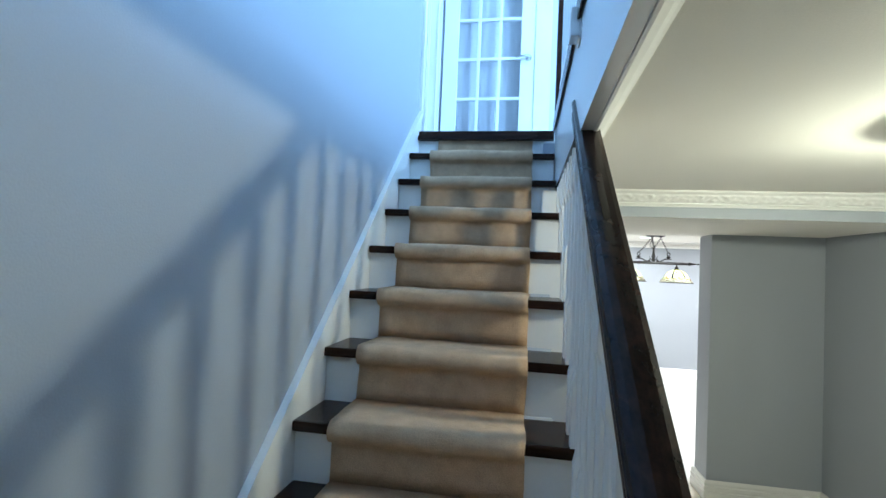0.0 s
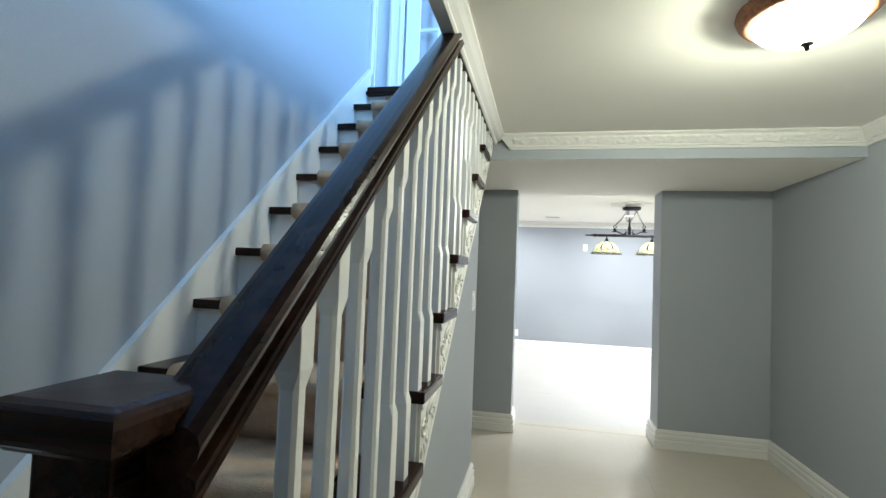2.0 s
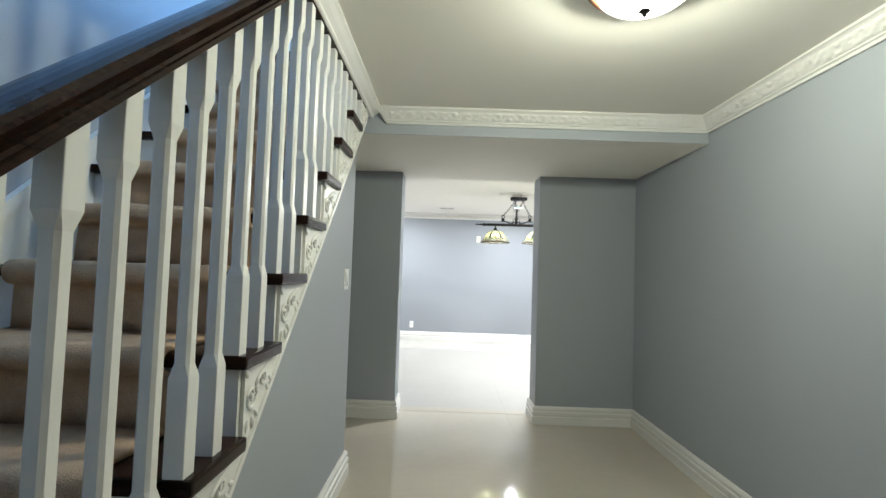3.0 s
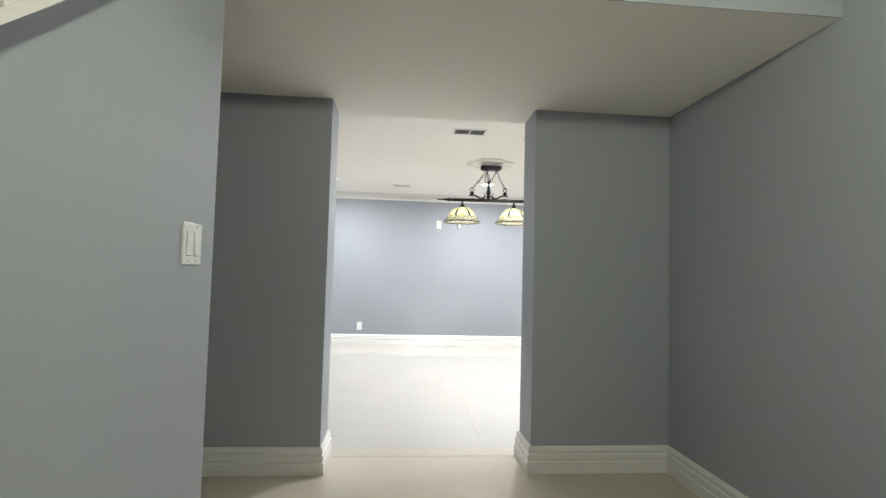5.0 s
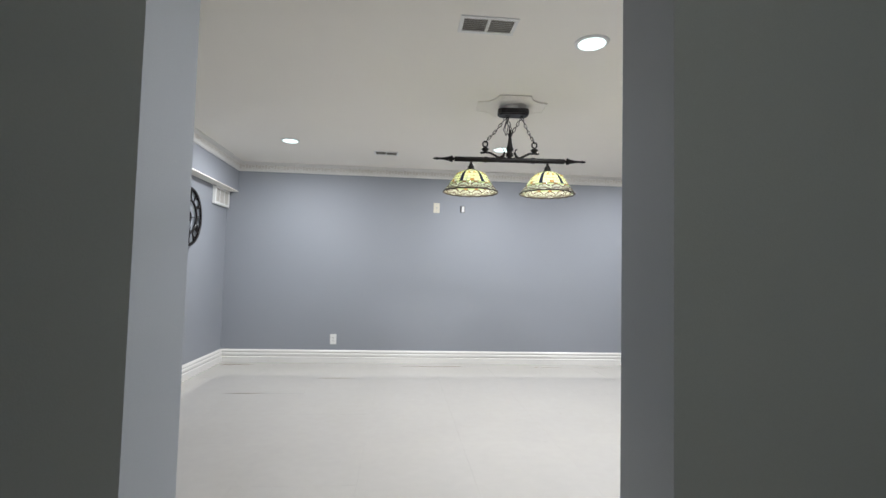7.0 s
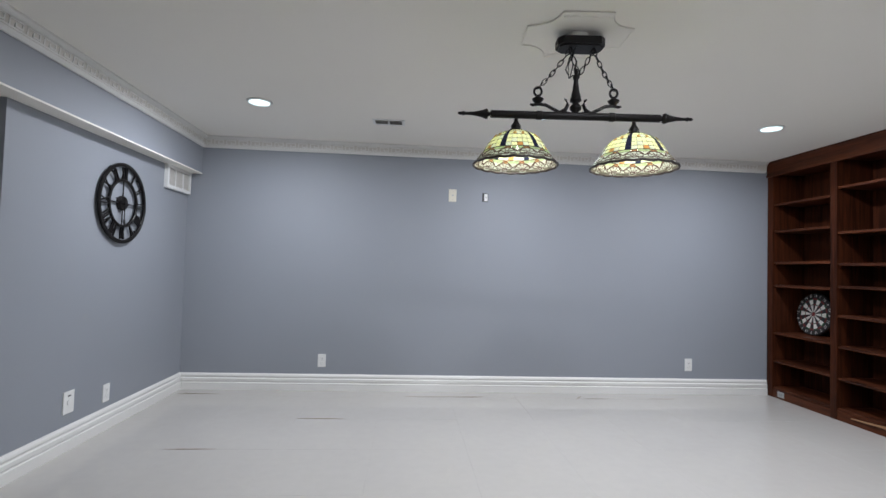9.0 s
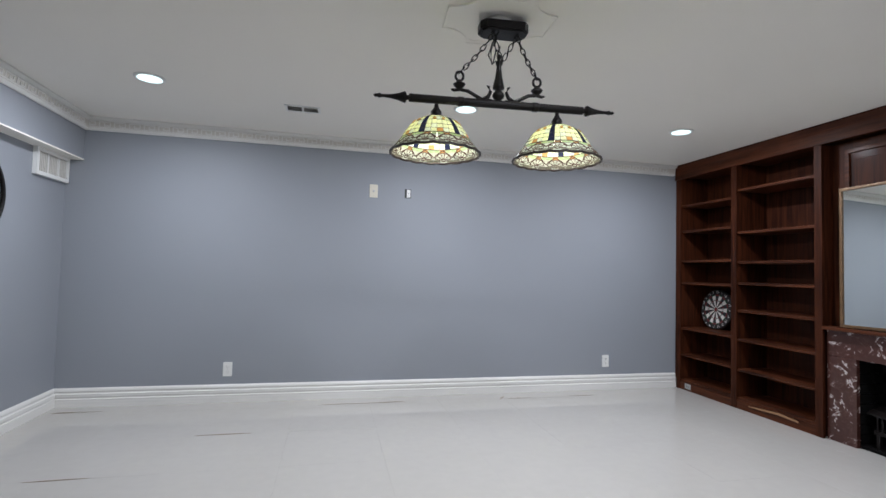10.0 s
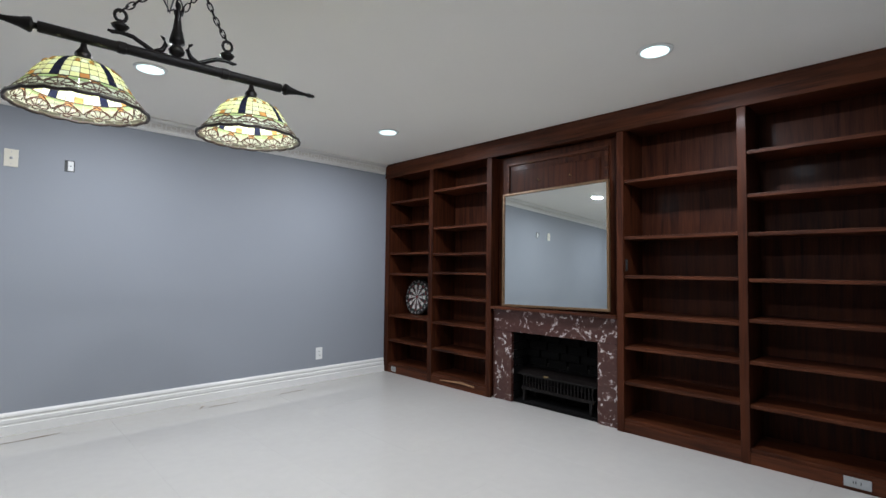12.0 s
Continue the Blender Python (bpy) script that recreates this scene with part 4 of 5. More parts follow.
def dartboard():
    ob = thing("dartboard", on_shelf(8.025, 0.806, 4.70) @ Matrix.Scale(1.075, 4) @ Euler((radians(-7), 0, 0)).to_matrix().to_4x4(), "black and white dartboard leaning on a bookcase shelf", "dartboard")
    R = 0.178
    part("board", turned([(R, -0.016), (R + 0.002, -0.008), (R + 0.002, 0.008), (R - 0.004, 0.013), (0.001, 0.0132)], 48), black_plastic, ob, "black round backing board")
    red = material("dart_red", (0.2, 0.02, 0.02), 0.6, bump=0.0)
    green = material("dart_green", (0.02, 0.09, 0.04), 0.6, bump=0.0)
    white = material("dart_white", (0.75, 0.73, 0.68), 0.6, vary=0.05, bump=0.0)
    order = [20, 1, 18, 4, 13, 6, 10, 15, 2, 17, 3, 19, 7, 16, 8, 11, 14, 9, 12, 5]
    bands = [(0.018, 0.078, 0), (0.078, 0.086, 1), (0.086, 0.126, 0), (0.126, 0.135, 1)]
    for i, number in enumerate(order):
        a0, a1 = math.pi / 2 - (i - 0.5) * math.pi / 10, math.pi / 2 - (i + 0.5) * math.pi / 10
        bm = bmesh.new()
        for r0, r1, kind in bands:
            idx = (0 if i % 2 else 1) if kind == 0 else (2 if i % 2 else 3)
            vs = []
            for z in (0.0132, 0.0146):
                vs.append([bm.verts.new((r * math.cos(a), r * math.sin(a), z)) for r, a in ((r0, a0), (r1, a0), (r1, (a0 + a1) / 2), (r1, a1), (r0, a1))])
            f = bm.faces.new(vs[1])
            f.material_index = idx
            for j in range(5):
                f = bm.faces.new((vs[0][j], vs[0][(j + 1) % 5], vs[1][(j + 1) % 5], vs[1][j]))
                f.material_index = idx
        bmesh.ops.recalc_face_normals(bm, faces=bm.faces[:])
        part("wedge", bm, [white, black_plastic, green, red], ob)
        am = (a0 + a1) / 2
        part("number", words(str(number), 0.03, 0.0006), white, ob, place=Matrix.Translation((0.157 * math.cos(am), 0.157 * math.sin(am), 0.0142)) @ Euler((0, 0, am - math.pi / 2)).to_matrix().to_4x4())
    part("bullseye", turned([(0.017, 0.0132), (0.017, 0.0148), (0.001, 0.0149)], 20), red, ob)


dartboard()


# ---- bookcases ----
BACK_X, FACE_X = X_EAST - 0.02, X_SHELF
STILES = [(8.314, 8.244), (7.614, 7.555), (6.858, 6.801), (5.651, 5.601), (4.894, 4.845), (4.158, Y_ROOM + 0.004)]


def bookcase(left, right, shelves, label, plinth=0.1):
    """One bay of the built-in bookcase; left and right are its clear sides along y."""
    ob = thing("bookcase", pose(0, (left + right) / 2, 0), label, "bookcase", "built-in bookcases")
    lo, hi = -(left - right) / 2, (left - right) / 2
    part("back_panel", box((BACK_X - 0.008, lo - 0.02, 0.0), (BACK_X, hi + 0.02, 2.124)), shelf_wood_z, ob, "dark stained back panel")
    part("side_panel", box((FACE_X + 0.02, lo - 0.018, 0.0), (BACK_X - 0.008, lo - 0.001, 2.124)), shelf_wood_z, ob)
    part("side_panel", box((FACE_X + 0.02, hi + 0.001, 0.0), (BACK_X - 0.008, hi + 0.018, 2.124)), shelf_wood_z, ob)
    for z in shelves:
        part("shelf", box((FACE_X + 0.012, lo, z - 0.022), (BACK_X - 0.008, hi, z), 0.003), shelf_wood_y, ob)
    part("bottom_board", box((FACE_X + 0.012, lo, plinth - 0.024), (BACK_X - 0.008, hi, plinth - 0.002), 0.002), shelf_wood_y, ob)
    part("plinth", box((FACE_X + 0.004, lo, 0.0), (FACE_X + 0.022, hi, plinth - 0.0245), 0.002), shelf_wood_y, ob)
    return ob


bookcase(8.244, 7.614, (1.841, 1.582, 1.284, 1.064, 0.6132, 0.3486), "built-in red-brown bookcase holding a dartboard")
bookcase(7.555, 6.858, (1.899, 1.527, 1.269, 1.084, 0.8456, 0.5966, 0.3388), "empty built-in red-brown bookcase beside the fireplace")
bookcase(5.601, 4.894, (1.754, 1.355, 1.083, 0.8154, 0.5888, 0.3467), "empty built-in red-brown bookcase with six shelves", 0.09277)
bookcase(4.845, 4.158, (1.839, 1.579, 1.349, 1.076, 0.8388, 0.5947, 0.3418), "empty built-in red-brown bookcase with seven shelves", 0.09277)
for a, b in STILES:
    tagged(part("bookcase_stile", box((FACE_X, b, 0.0), (FACE_X + 0.022, a, 2.105), 0.003), shelf_wood_z), "red-brown wooden upright between bookcases", "upright", "bookcase uprights", "")
tagged(part("scribe_strip", box((FACE_X + 0.03, 8.3165, 0.0), (FACE_X + 0.05, Y_FAR - 0.001, 2.197)), black_plastic), "dark gap strip between bookcase and wall", "strip")
fascia = thing("bookcase_fascia", pose(0, 0, 0), "red-brown wooden fascia along the bookcase tops", "fascia")
part("board", box((FACE_X - 0.006, Y_ROOM + 0.001, 2.105), (FACE_X + 0.02, Y_FAR - 0.001, 2.215), 0.002), shelf_wood_y, fascia)
part("top_moulding", moulding([(0, 0), (0.03, 0), (0.03, -0.014), (0.025, -0.02), (0.02, -0.03), (0.013, -0.05), (0.008, -0.06), (0.006, -0.072), (0, -0.072)], [(FACE_X + 0.0, Y_ROOM + 0.001), (FACE_X + 0.0, Y_FAR - 0.002)], Z_ROOM - 0.001), shelf_wood_y, fascia)
part("lower_bead", box((FACE_X - 0.012, Y_ROOM + 0.001, 2.106), (FACE_X - 0.006, Y_FAR - 0.001, 2.129), 0.002), shelf_wood_y, fascia)
part("cover_top", box((FACE_X + 0.02, Y_ROOM + 0.001, 2.124), (BACK_X, Y_FAR - 0.001, 2.143)), shelf_wood_y, fascia)

# small metal plates and bits
def plinth_plate(y, z, w):
    ob = thing("plinth_outlet", on_shelf(y, z, FACE_X + 0.003), "grey metal outlet cover on the bookcase plinth", "outlet cover")
    part("cover", box((-w / 2, -0.025, 0), (w / 2, 0.025, 0.006), 0.002), grey_metal, ob)
    part("slots", boxes(((-0.018, -0.006, 0.006), (-0.014, 0.008, 0.0065)), ((-0.008, -0.006, 0.006), (-0.004, 0.008, 0.0065)), ((0.012, -0.006, 0.006), (0.016, 0.008, 0.0065))), slot_mat, ob)


grey_metal = material("dull_grey_metal", (0.42, 0.43, 0.43), 0.45, 0.4, vary=0.1, bump=0.05)
plinth_plate(8.137, 0.04394, 0.075)
plinth_plate(4.374, 0.04394, 0.11)
tagged(part("switch_bracket", box((FACE_X + 0.03, 5.589, 1.113), (FACE_X + 0.045, 5.6, 1.196), 0.003), slot_mat), "small dark metal bracket on the bookcase side", "bracket")

pale_wood = wood("pale_split_wood", (0.16, 0.075, 0.035), (0.34, 0.19, 0.1), 0.6, "Y", 0.0)
tagged(part("split_strip", prism([(6.989, 0.062), (7.154, 0.075), (7.427, 0.052), (7.427, 0.044), (7.174, 0.058), (6.989, 0.05)], FACE_X - 0.004, FACE_X + 0.0035), pale_wood), "pale split wooden strip on the bookcase plinth", "wood strip")

# ---- fireplace ----
def marble(name):
    mat = bpy.data.materials.new(name)
    mat.use_nodes = True
    n, l = mat.node_tree.nodes, mat.node_tree.links
    p = n["Principled BSDF"]
    geo = n.new("ShaderNodeNewGeometry")
    warp = n.new("ShaderNodeTexNoise")
    warp.inputs["Scale"].default_value, warp.inputs["Detail"].default_value = 6, 4
    l.new(geo.outputs["Position"], warp.inputs["Vector"])
    mixv = n.new("ShaderNodeVectorMath")
    mixv.operation = "MULTIPLY_ADD"
    mixv.inputs[1].default_value = (0.5, 0.5, 0.22)
    l.new(warp.outputs["Color"], mixv.inputs[0])
    l.new(geo.outputs["Position"], mixv.inputs[2])
    veins = n.new("ShaderNodeTexNoise")
    veins.inputs["Scale"].default_value, veins.inputs["Detail"].default_value, veins.inputs["Roughness"].default_value = 15, 9, 0.6
    l.new(mixv.outputs["Vector"], veins.inputs["Vector"])
    ramp = n.new("ShaderNodeValToRGB")
    e = ramp.color_ramp.elements
    e[0].position, e[0].color = 0.0, (0.034, 0.013, 0.0105, 1)
    e[1].position, e[1].color = 0.5, (0.06, 0.023, 0.018, 1)
    for pos, col in ((0.575, (0.085, 0.04, 0.032, 1)), (0.605, (0.4, 0.33, 0.31, 1)), (0.63, (0.6, 0.55, 0.53, 1)), (0.665, (0.2, 0.1, 0.085, 1)), (0.7, (0.07, 0.03, 0.025, 1))):
        x = e.new(pos)
        x.color = col
    l.new(veins.outputs["Fac"], ramp.inputs["Fac"])
    l.new(ramp.outputs["Color"], p.inputs["Base Color"])
    p.inputs["Roughness"].default_value = 0.16
    return mat


marble_mat = marble("red_brown_veined_marble")
soot_mat = material("sooty_firebrick", (0.004, 0.0037, 0.0035), 0.95, vary=0.3, scale=6, fine=60, bump=0.3, spec=0.1, per_object=0.2)
FP_X = FACE_X + 0.035


def fireplace():
    ob = thing("fireplace", pose(0, 6.226, 0), "red-brown veined marble fireplace with a black firebox", "fireplace")
    l, r = 6.798 - 6.226, 5.655 - 6.226
    ol, orr = 6.60 - 6.226, 5.816 - 6.226
    part("jamb", box((FP_X, ol, 0), (FP_X + 0.03, l, 0.589), 0.002), marble_mat, ob, "polished marble jamb")
    part("jamb", box((FP_X, r, 0), (FP_X + 0.03, orr, 0.589), 0.002), marble_mat, ob)
    part("lintel", box((FP_X, r, 0.59), (FP_X + 0.03, l, 0.771), 0.002), marble_mat, ob, "polished marble lintel")
    part("firebox_floor", box((FP_X + 0.031, orr - 0.05, 0.0), (FP_X + 0.30, ol + 0.05, 0.02)), soot_mat, ob)
    part("firebox_back", box((BACK_X - 0.02, orr - 0.05, 0.02), (BACK_X - 0.005, ol + 0.05, 0.64)), soot_mat, ob)
    part("firebox_lid", box((FP_X + 0.031, orr - 0.05, 0.64), (BACK_X, ol + 0.05, 0.66)), soot_mat, ob)
    bricks = None
    for side, y0 in ((0, ol + 0.002), (1, orr - 0.022)):
        for row in range(9):
            for col in range(2):
                x0 = FP_X + 0.034 + col * 0.125
                z0 = 0.022 + row * 0.068
                if bricks is None:
                    bricks = part("firebrick", box((0, 0, 0), (0.12, 0.02, 0.062), 0.002), soot_mat, ob, place=Matrix.Translation((x0, y0, z0)))
                else:
                    again(bricks, Matrix.Translation((x0, y0, z0)))
    for row in range(9):
        for col in range(4):
            again(bricks, Matrix.Translation((BACK_X - 0.044, orr + 0.02 + col * 0.19 + (0.07 if row % 2 else 0), 0.022 + row * 0.068)) @ Euler((0, 0, math.pi / 2)).to_matrix().to_4x4() @ Matrix.Diagonal((1.4, 1, 1, 1)))
    return ob


fireplace()


def fire_grate():
    ob = thing("fire_grate", pose(FP_X + 0.14, 6.21, 0.02), "black iron fire basket with upright bars", "fire grate")
    w = 0.335
    part("top_bar", box((-0.075, -w, 0.205), (-0.055, w, 0.225), 0.003), black_iron, ob)
    part("bottom_bar", box((-0.075, -w, 0.09), (-0.055, w, 0.105), 0.003), black_iron, ob)
    part("tray", boxes(((-0.07, -w, 0.105), (0.12, w, 0.115))), black_iron, ob)
    part("back_plate", box((0.10, -w, 0.115), (0.112, w, 0.30), 0.002), black_iron, ob)
    first = part("bar", box((-0.069, -0.005, 0.105), (-0.061, 0.005, 0.206)), black_iron, ob, place=Matrix.Translation((0, -w + 0.02, 0)))
    for i in range(1, 22):
        again(first, Matrix.Translation((0, -w + 0.02 + i * (2 * w - 0.04) / 21, 0)))
    for y in (-w + 0.03, w - 0.03):
        for x in (-0.065, 0.1):
            part("leg", box((x - 0.012, y - 0.012, 0), (x + 0.012, y + 0.012, 0.09), 0.003), black_iron, ob)
    part("hood_bar", prism([(-0.09, 0.225), (-0.05, 0.245), (0.06, 0.262), (0.06, 0.25), (-0.05, 0.232), (-0.09, 0.214)], -w - 0.03, w + 0.03, "Y"), black_iron, ob)
    part("label_plate", box((-0.093, 0.06, 0.226), (-0.08, 0.10, 0.236)), brass_mat, ob, "small brass plate")


brass_mat = material("dull_brass", (0.42, 0.3, 0.14), 0.35, 0.9, vary=0.1, bump=0.03)
fire_grate()


def overmantel():
    ob = thing("overmantel", pose(0, 6.226, 0), "red-brown panelled wooden overmantel with a thin mantel shelf", "overmantel")
    l, r = 0.572, -0.571
    bx = FACE_X + 0.10
    part("panel", box((bx, r, 0.796), (bx + 0.02, l, 2.105)), shelf_wood_z, ob)
    part("mantel_shelf", box((FACE_X - 0.012, r - 0.0, 0.773), (bx, l + 0.0, 0.796), 0.004), shelf_wood_y, ob)
    part("cheek", box((FACE_X + 0.02, l - 0.001, 0.796), (bx, l + 0.0005, 2.105)), shelf_wood_z, ob)
    part("cheek", box((FACE_X + 0.02, r - 0.0005, 0.796), (bx, r + 0.001, 2.105)), shelf_wood_z, ob)
    t, z0, z1 = 0.03, 0.91, 2.05
    a, b = -0.472, 0.477
    part("panel_moulding", boxes(((bx - 0.014, a, z1 - t), (bx, b, z1)), ((bx - 0.014, a, z0), (bx, b, z0 + t)), ((bx - 0.014, a, z0 + t), (bx, a + t, z1 - t)), ((bx - 0.014, b - t, z0 + t), (bx, b, z1 - t)), bevel=0.004), shelf_wood_y, ob)
    part("raised_field", box((bx - 0.008, a + 0.07, z0 + 0.08), (bx, b - 0.07, z1 - 0.08), 0.006), shelf_wood_z, ob)
    for y in (-0.158, 0.137):
        bm = bmesh.new()
        add_tube(bm, [(bx - 0.008, y, 1.86), (bx - 0.03, y, 1.862), (bx - 0.034, y, 1.87)], 0.003, 6)
        part("hook", bm, brass_mat, ob)


overmantel()

mirror_mat = bpy.data.materials.new("silvered_mirror")
mirror_mat.use_nodes = True
mp_ = mirror_mat.node_tree.nodes["Principled BSDF"]
mp_.inputs["Base Color"].default_value, mp_.inputs["Metallic"].default_value, mp_.inputs["Roughness"].default_value = (0.84, 0.88, 0.87, 1), 1.0, 0.015
gilt_mat = material("worn_gilt_wood", (0.15, 0.085, 0.04), 0.4, 0.35, vary=0.25, scale=12, fine=90, bump=0.2)


def mirror():
    m = on_shelf(6.212, 0.8065, FACE_X + 0.045) @ Euler((radians(-1.5), 0, radians(1.1))).to_matrix().to_4x4()
    ob = thing("mirror", m, "large mirror in a thin worn gilt frame", "mirror")
    w, h, t = 0.493, 0.975, 0.02
    part("mirror_glass", box((-w + t, t, -0.004), (w - t, h - t, 0.004)), mirror_mat, ob)
    for name, lo, hi in (("frame_bottom", (-w, 0, -0.008), (w, t, 0.014)), ("frame_top", (-w, h - t, -0.008), (w, h, 0.014)), ("frame_side", (-w, t, -0.008), (-w + t, h - t, 0.014)), ("frame_side", (w - t, t, -0.008), (w, h - t, 0.014))):
        part(name, box(lo, hi, 0.005), gilt_mat, ob)


mirror()


# ---- chandelier ----
def tiffany(name, color, mix=0.5):
    """Stained glass that lets the bulb's light through."""
    mat = bpy.data.materials.new(name)
    mat.use_nodes = True
    n, l = mat.node_tree.nodes, mat.node_tree.links
    out = n["Material Output"]
    n.remove(n["Principled BSDF"])
    geo = n.new("ShaderNodeNewGeometry")
    tex = n.new("ShaderNodeTexNoise")
    tex.inputs["Scale"].default_value, tex.inputs["Detail"].default_value = 45, 4
    l.new(geo.outputs["Position"], tex.inputs["Vector"])
    rr = n.new("ShaderNodeMapRange")
    rr.inputs["To Min"].default_value, rr.inputs["To Max"].default_value = 0.65, 1.25
    l.new(tex.outputs["Fac"], rr.inputs["Value"])
    sc = n.new("ShaderNodeVectorMath")
    sc.operation = "SCALE"
    sc.inputs[0].default_value = color
    l.new(rr.outputs["Result"], sc.inputs["Scale"])
    tr = n.new("ShaderNodeBsdfTranslucent")
    di = n.new("ShaderNodeBsdfDiffuse")
    gl = n.new("ShaderNodeBsdfGlossy")
    gl.inputs["Roughness"].default_value = 0.15
    l.new(sc.outputs["Vector"], tr.inputs["Color"])
    l.new(sc.outputs["Vector"], di.inputs["Color"])
    m1, m2 = n.new("ShaderNodeMixShader"), n.new("ShaderNodeMixShader")
    m1.inputs["Fac"].default_value = mix
    l.new(di.outputs[0], m1.inputs[1])
    l.new(tr.outputs[0], m1.inputs[2])
    m2.inputs["Fac"].default_value = 0.06
    l.new(m1.outputs[0], m2.inputs[1])
    l.new(gl.outputs[0], m2.inputs[2])
    l.new(m2.outputs[0], out.inputs["Surface"])
    return mat


g_cream = tiffany("cream_glass", (0.8, 0.82, 0.53))
g_pale = tiffany("pale_opal_glass", (0.7, 0.74, 0.62))
g_amber = tiffany("amber_glass", (0.6, 0.33, 0.12))
g_green = tiffany("green_glass", (0.5, 0.62, 0.34))
g_grey = tiffany("smoky_glass", (0.3, 0.29, 0.22))
g_blue = tiffany("dark_blue_glass", (0.02, 0.025, 0.06))
copper_came = material("copper_brown_came", (0.075, 0.03, 0.016), 0.45, 0.2, vary=0.2, bump=0.1)
lead_mat = material("dark_lead_came", (0.022, 0.014, 0.011), 0.45, 0.2, vary=0.2, bump=0.1)
SHADE = [(0.026, -0.027), (0.056, -0.032), (0.083, -0.045), (0.106, -0.064), (0.124, -0.087), (0.136, -0.107), (0.147, -0.126)]
SKIRT = [(0.147, -0.126), (0.156, -0.138), (0.167, -0.152), (0.178, -0.166), (0.188, -0.177)]
COLS = 36


def glass_piece(r0, z0, r1, z1, span=1.0, bulge=0.0015, arch=0.0):
    """One bent piece of glass between two rings of the shade, thin and slightly domed."""
    bm = bmesh.new()
    half = math.pi / COLS * span * 0.94
    outer = []
    for (r, z), k in (((r0, z0), 0), (((r0 + r1) / 2 + bulge, (z0 + z1) / 2 + bulge * 0.4), 1), ((r1, z1), 2)):
        row = []
        for a in (-half, 0, half):
            lift = arch if (k == 0 and a == 0) else 0.0
            row.append(bm.verts.new((r * math.cos(a) - lift * 0.3, r * math.sin(a), z + lift)))
        outer.append(row)
    inner = [[bm.verts.new((v.co.x * 0.993, v.co.y * 0.993, v.co.z - 0.001)) for v in row] for row in outer]
    for i in range(2):
        for j in range(2):
            bm.faces.new((outer[i][j], outer[i + 1][j], outer[i + 1][j + 1], outer[i][j + 1]))
            bm.faces.new((inner[i][j], inner[i][j + 1], inner[i + 1][j + 1], inner[i + 1][j]))
    ring_o = [outer[0][0], outer[0][1], outer[0][2], outer[1][2], outer[2][2], outer[2][1], outer[2][0], outer[1][0]]
    ring_i = [inner[0][0], inner[0][1], inner[0][2], inner[1][2], inner[2][2], inner[2][1], inner[2][0], inner[1][0]]
    for j in range(8):
        bm.faces.new((ring_o[j], ring_o[(j + 1) % 8], ring_i[(j + 1) % 8], ring_i[j]))
    bmesh.ops.recalc_face_normals(bm, faces=bm.faces[:])
    return bm


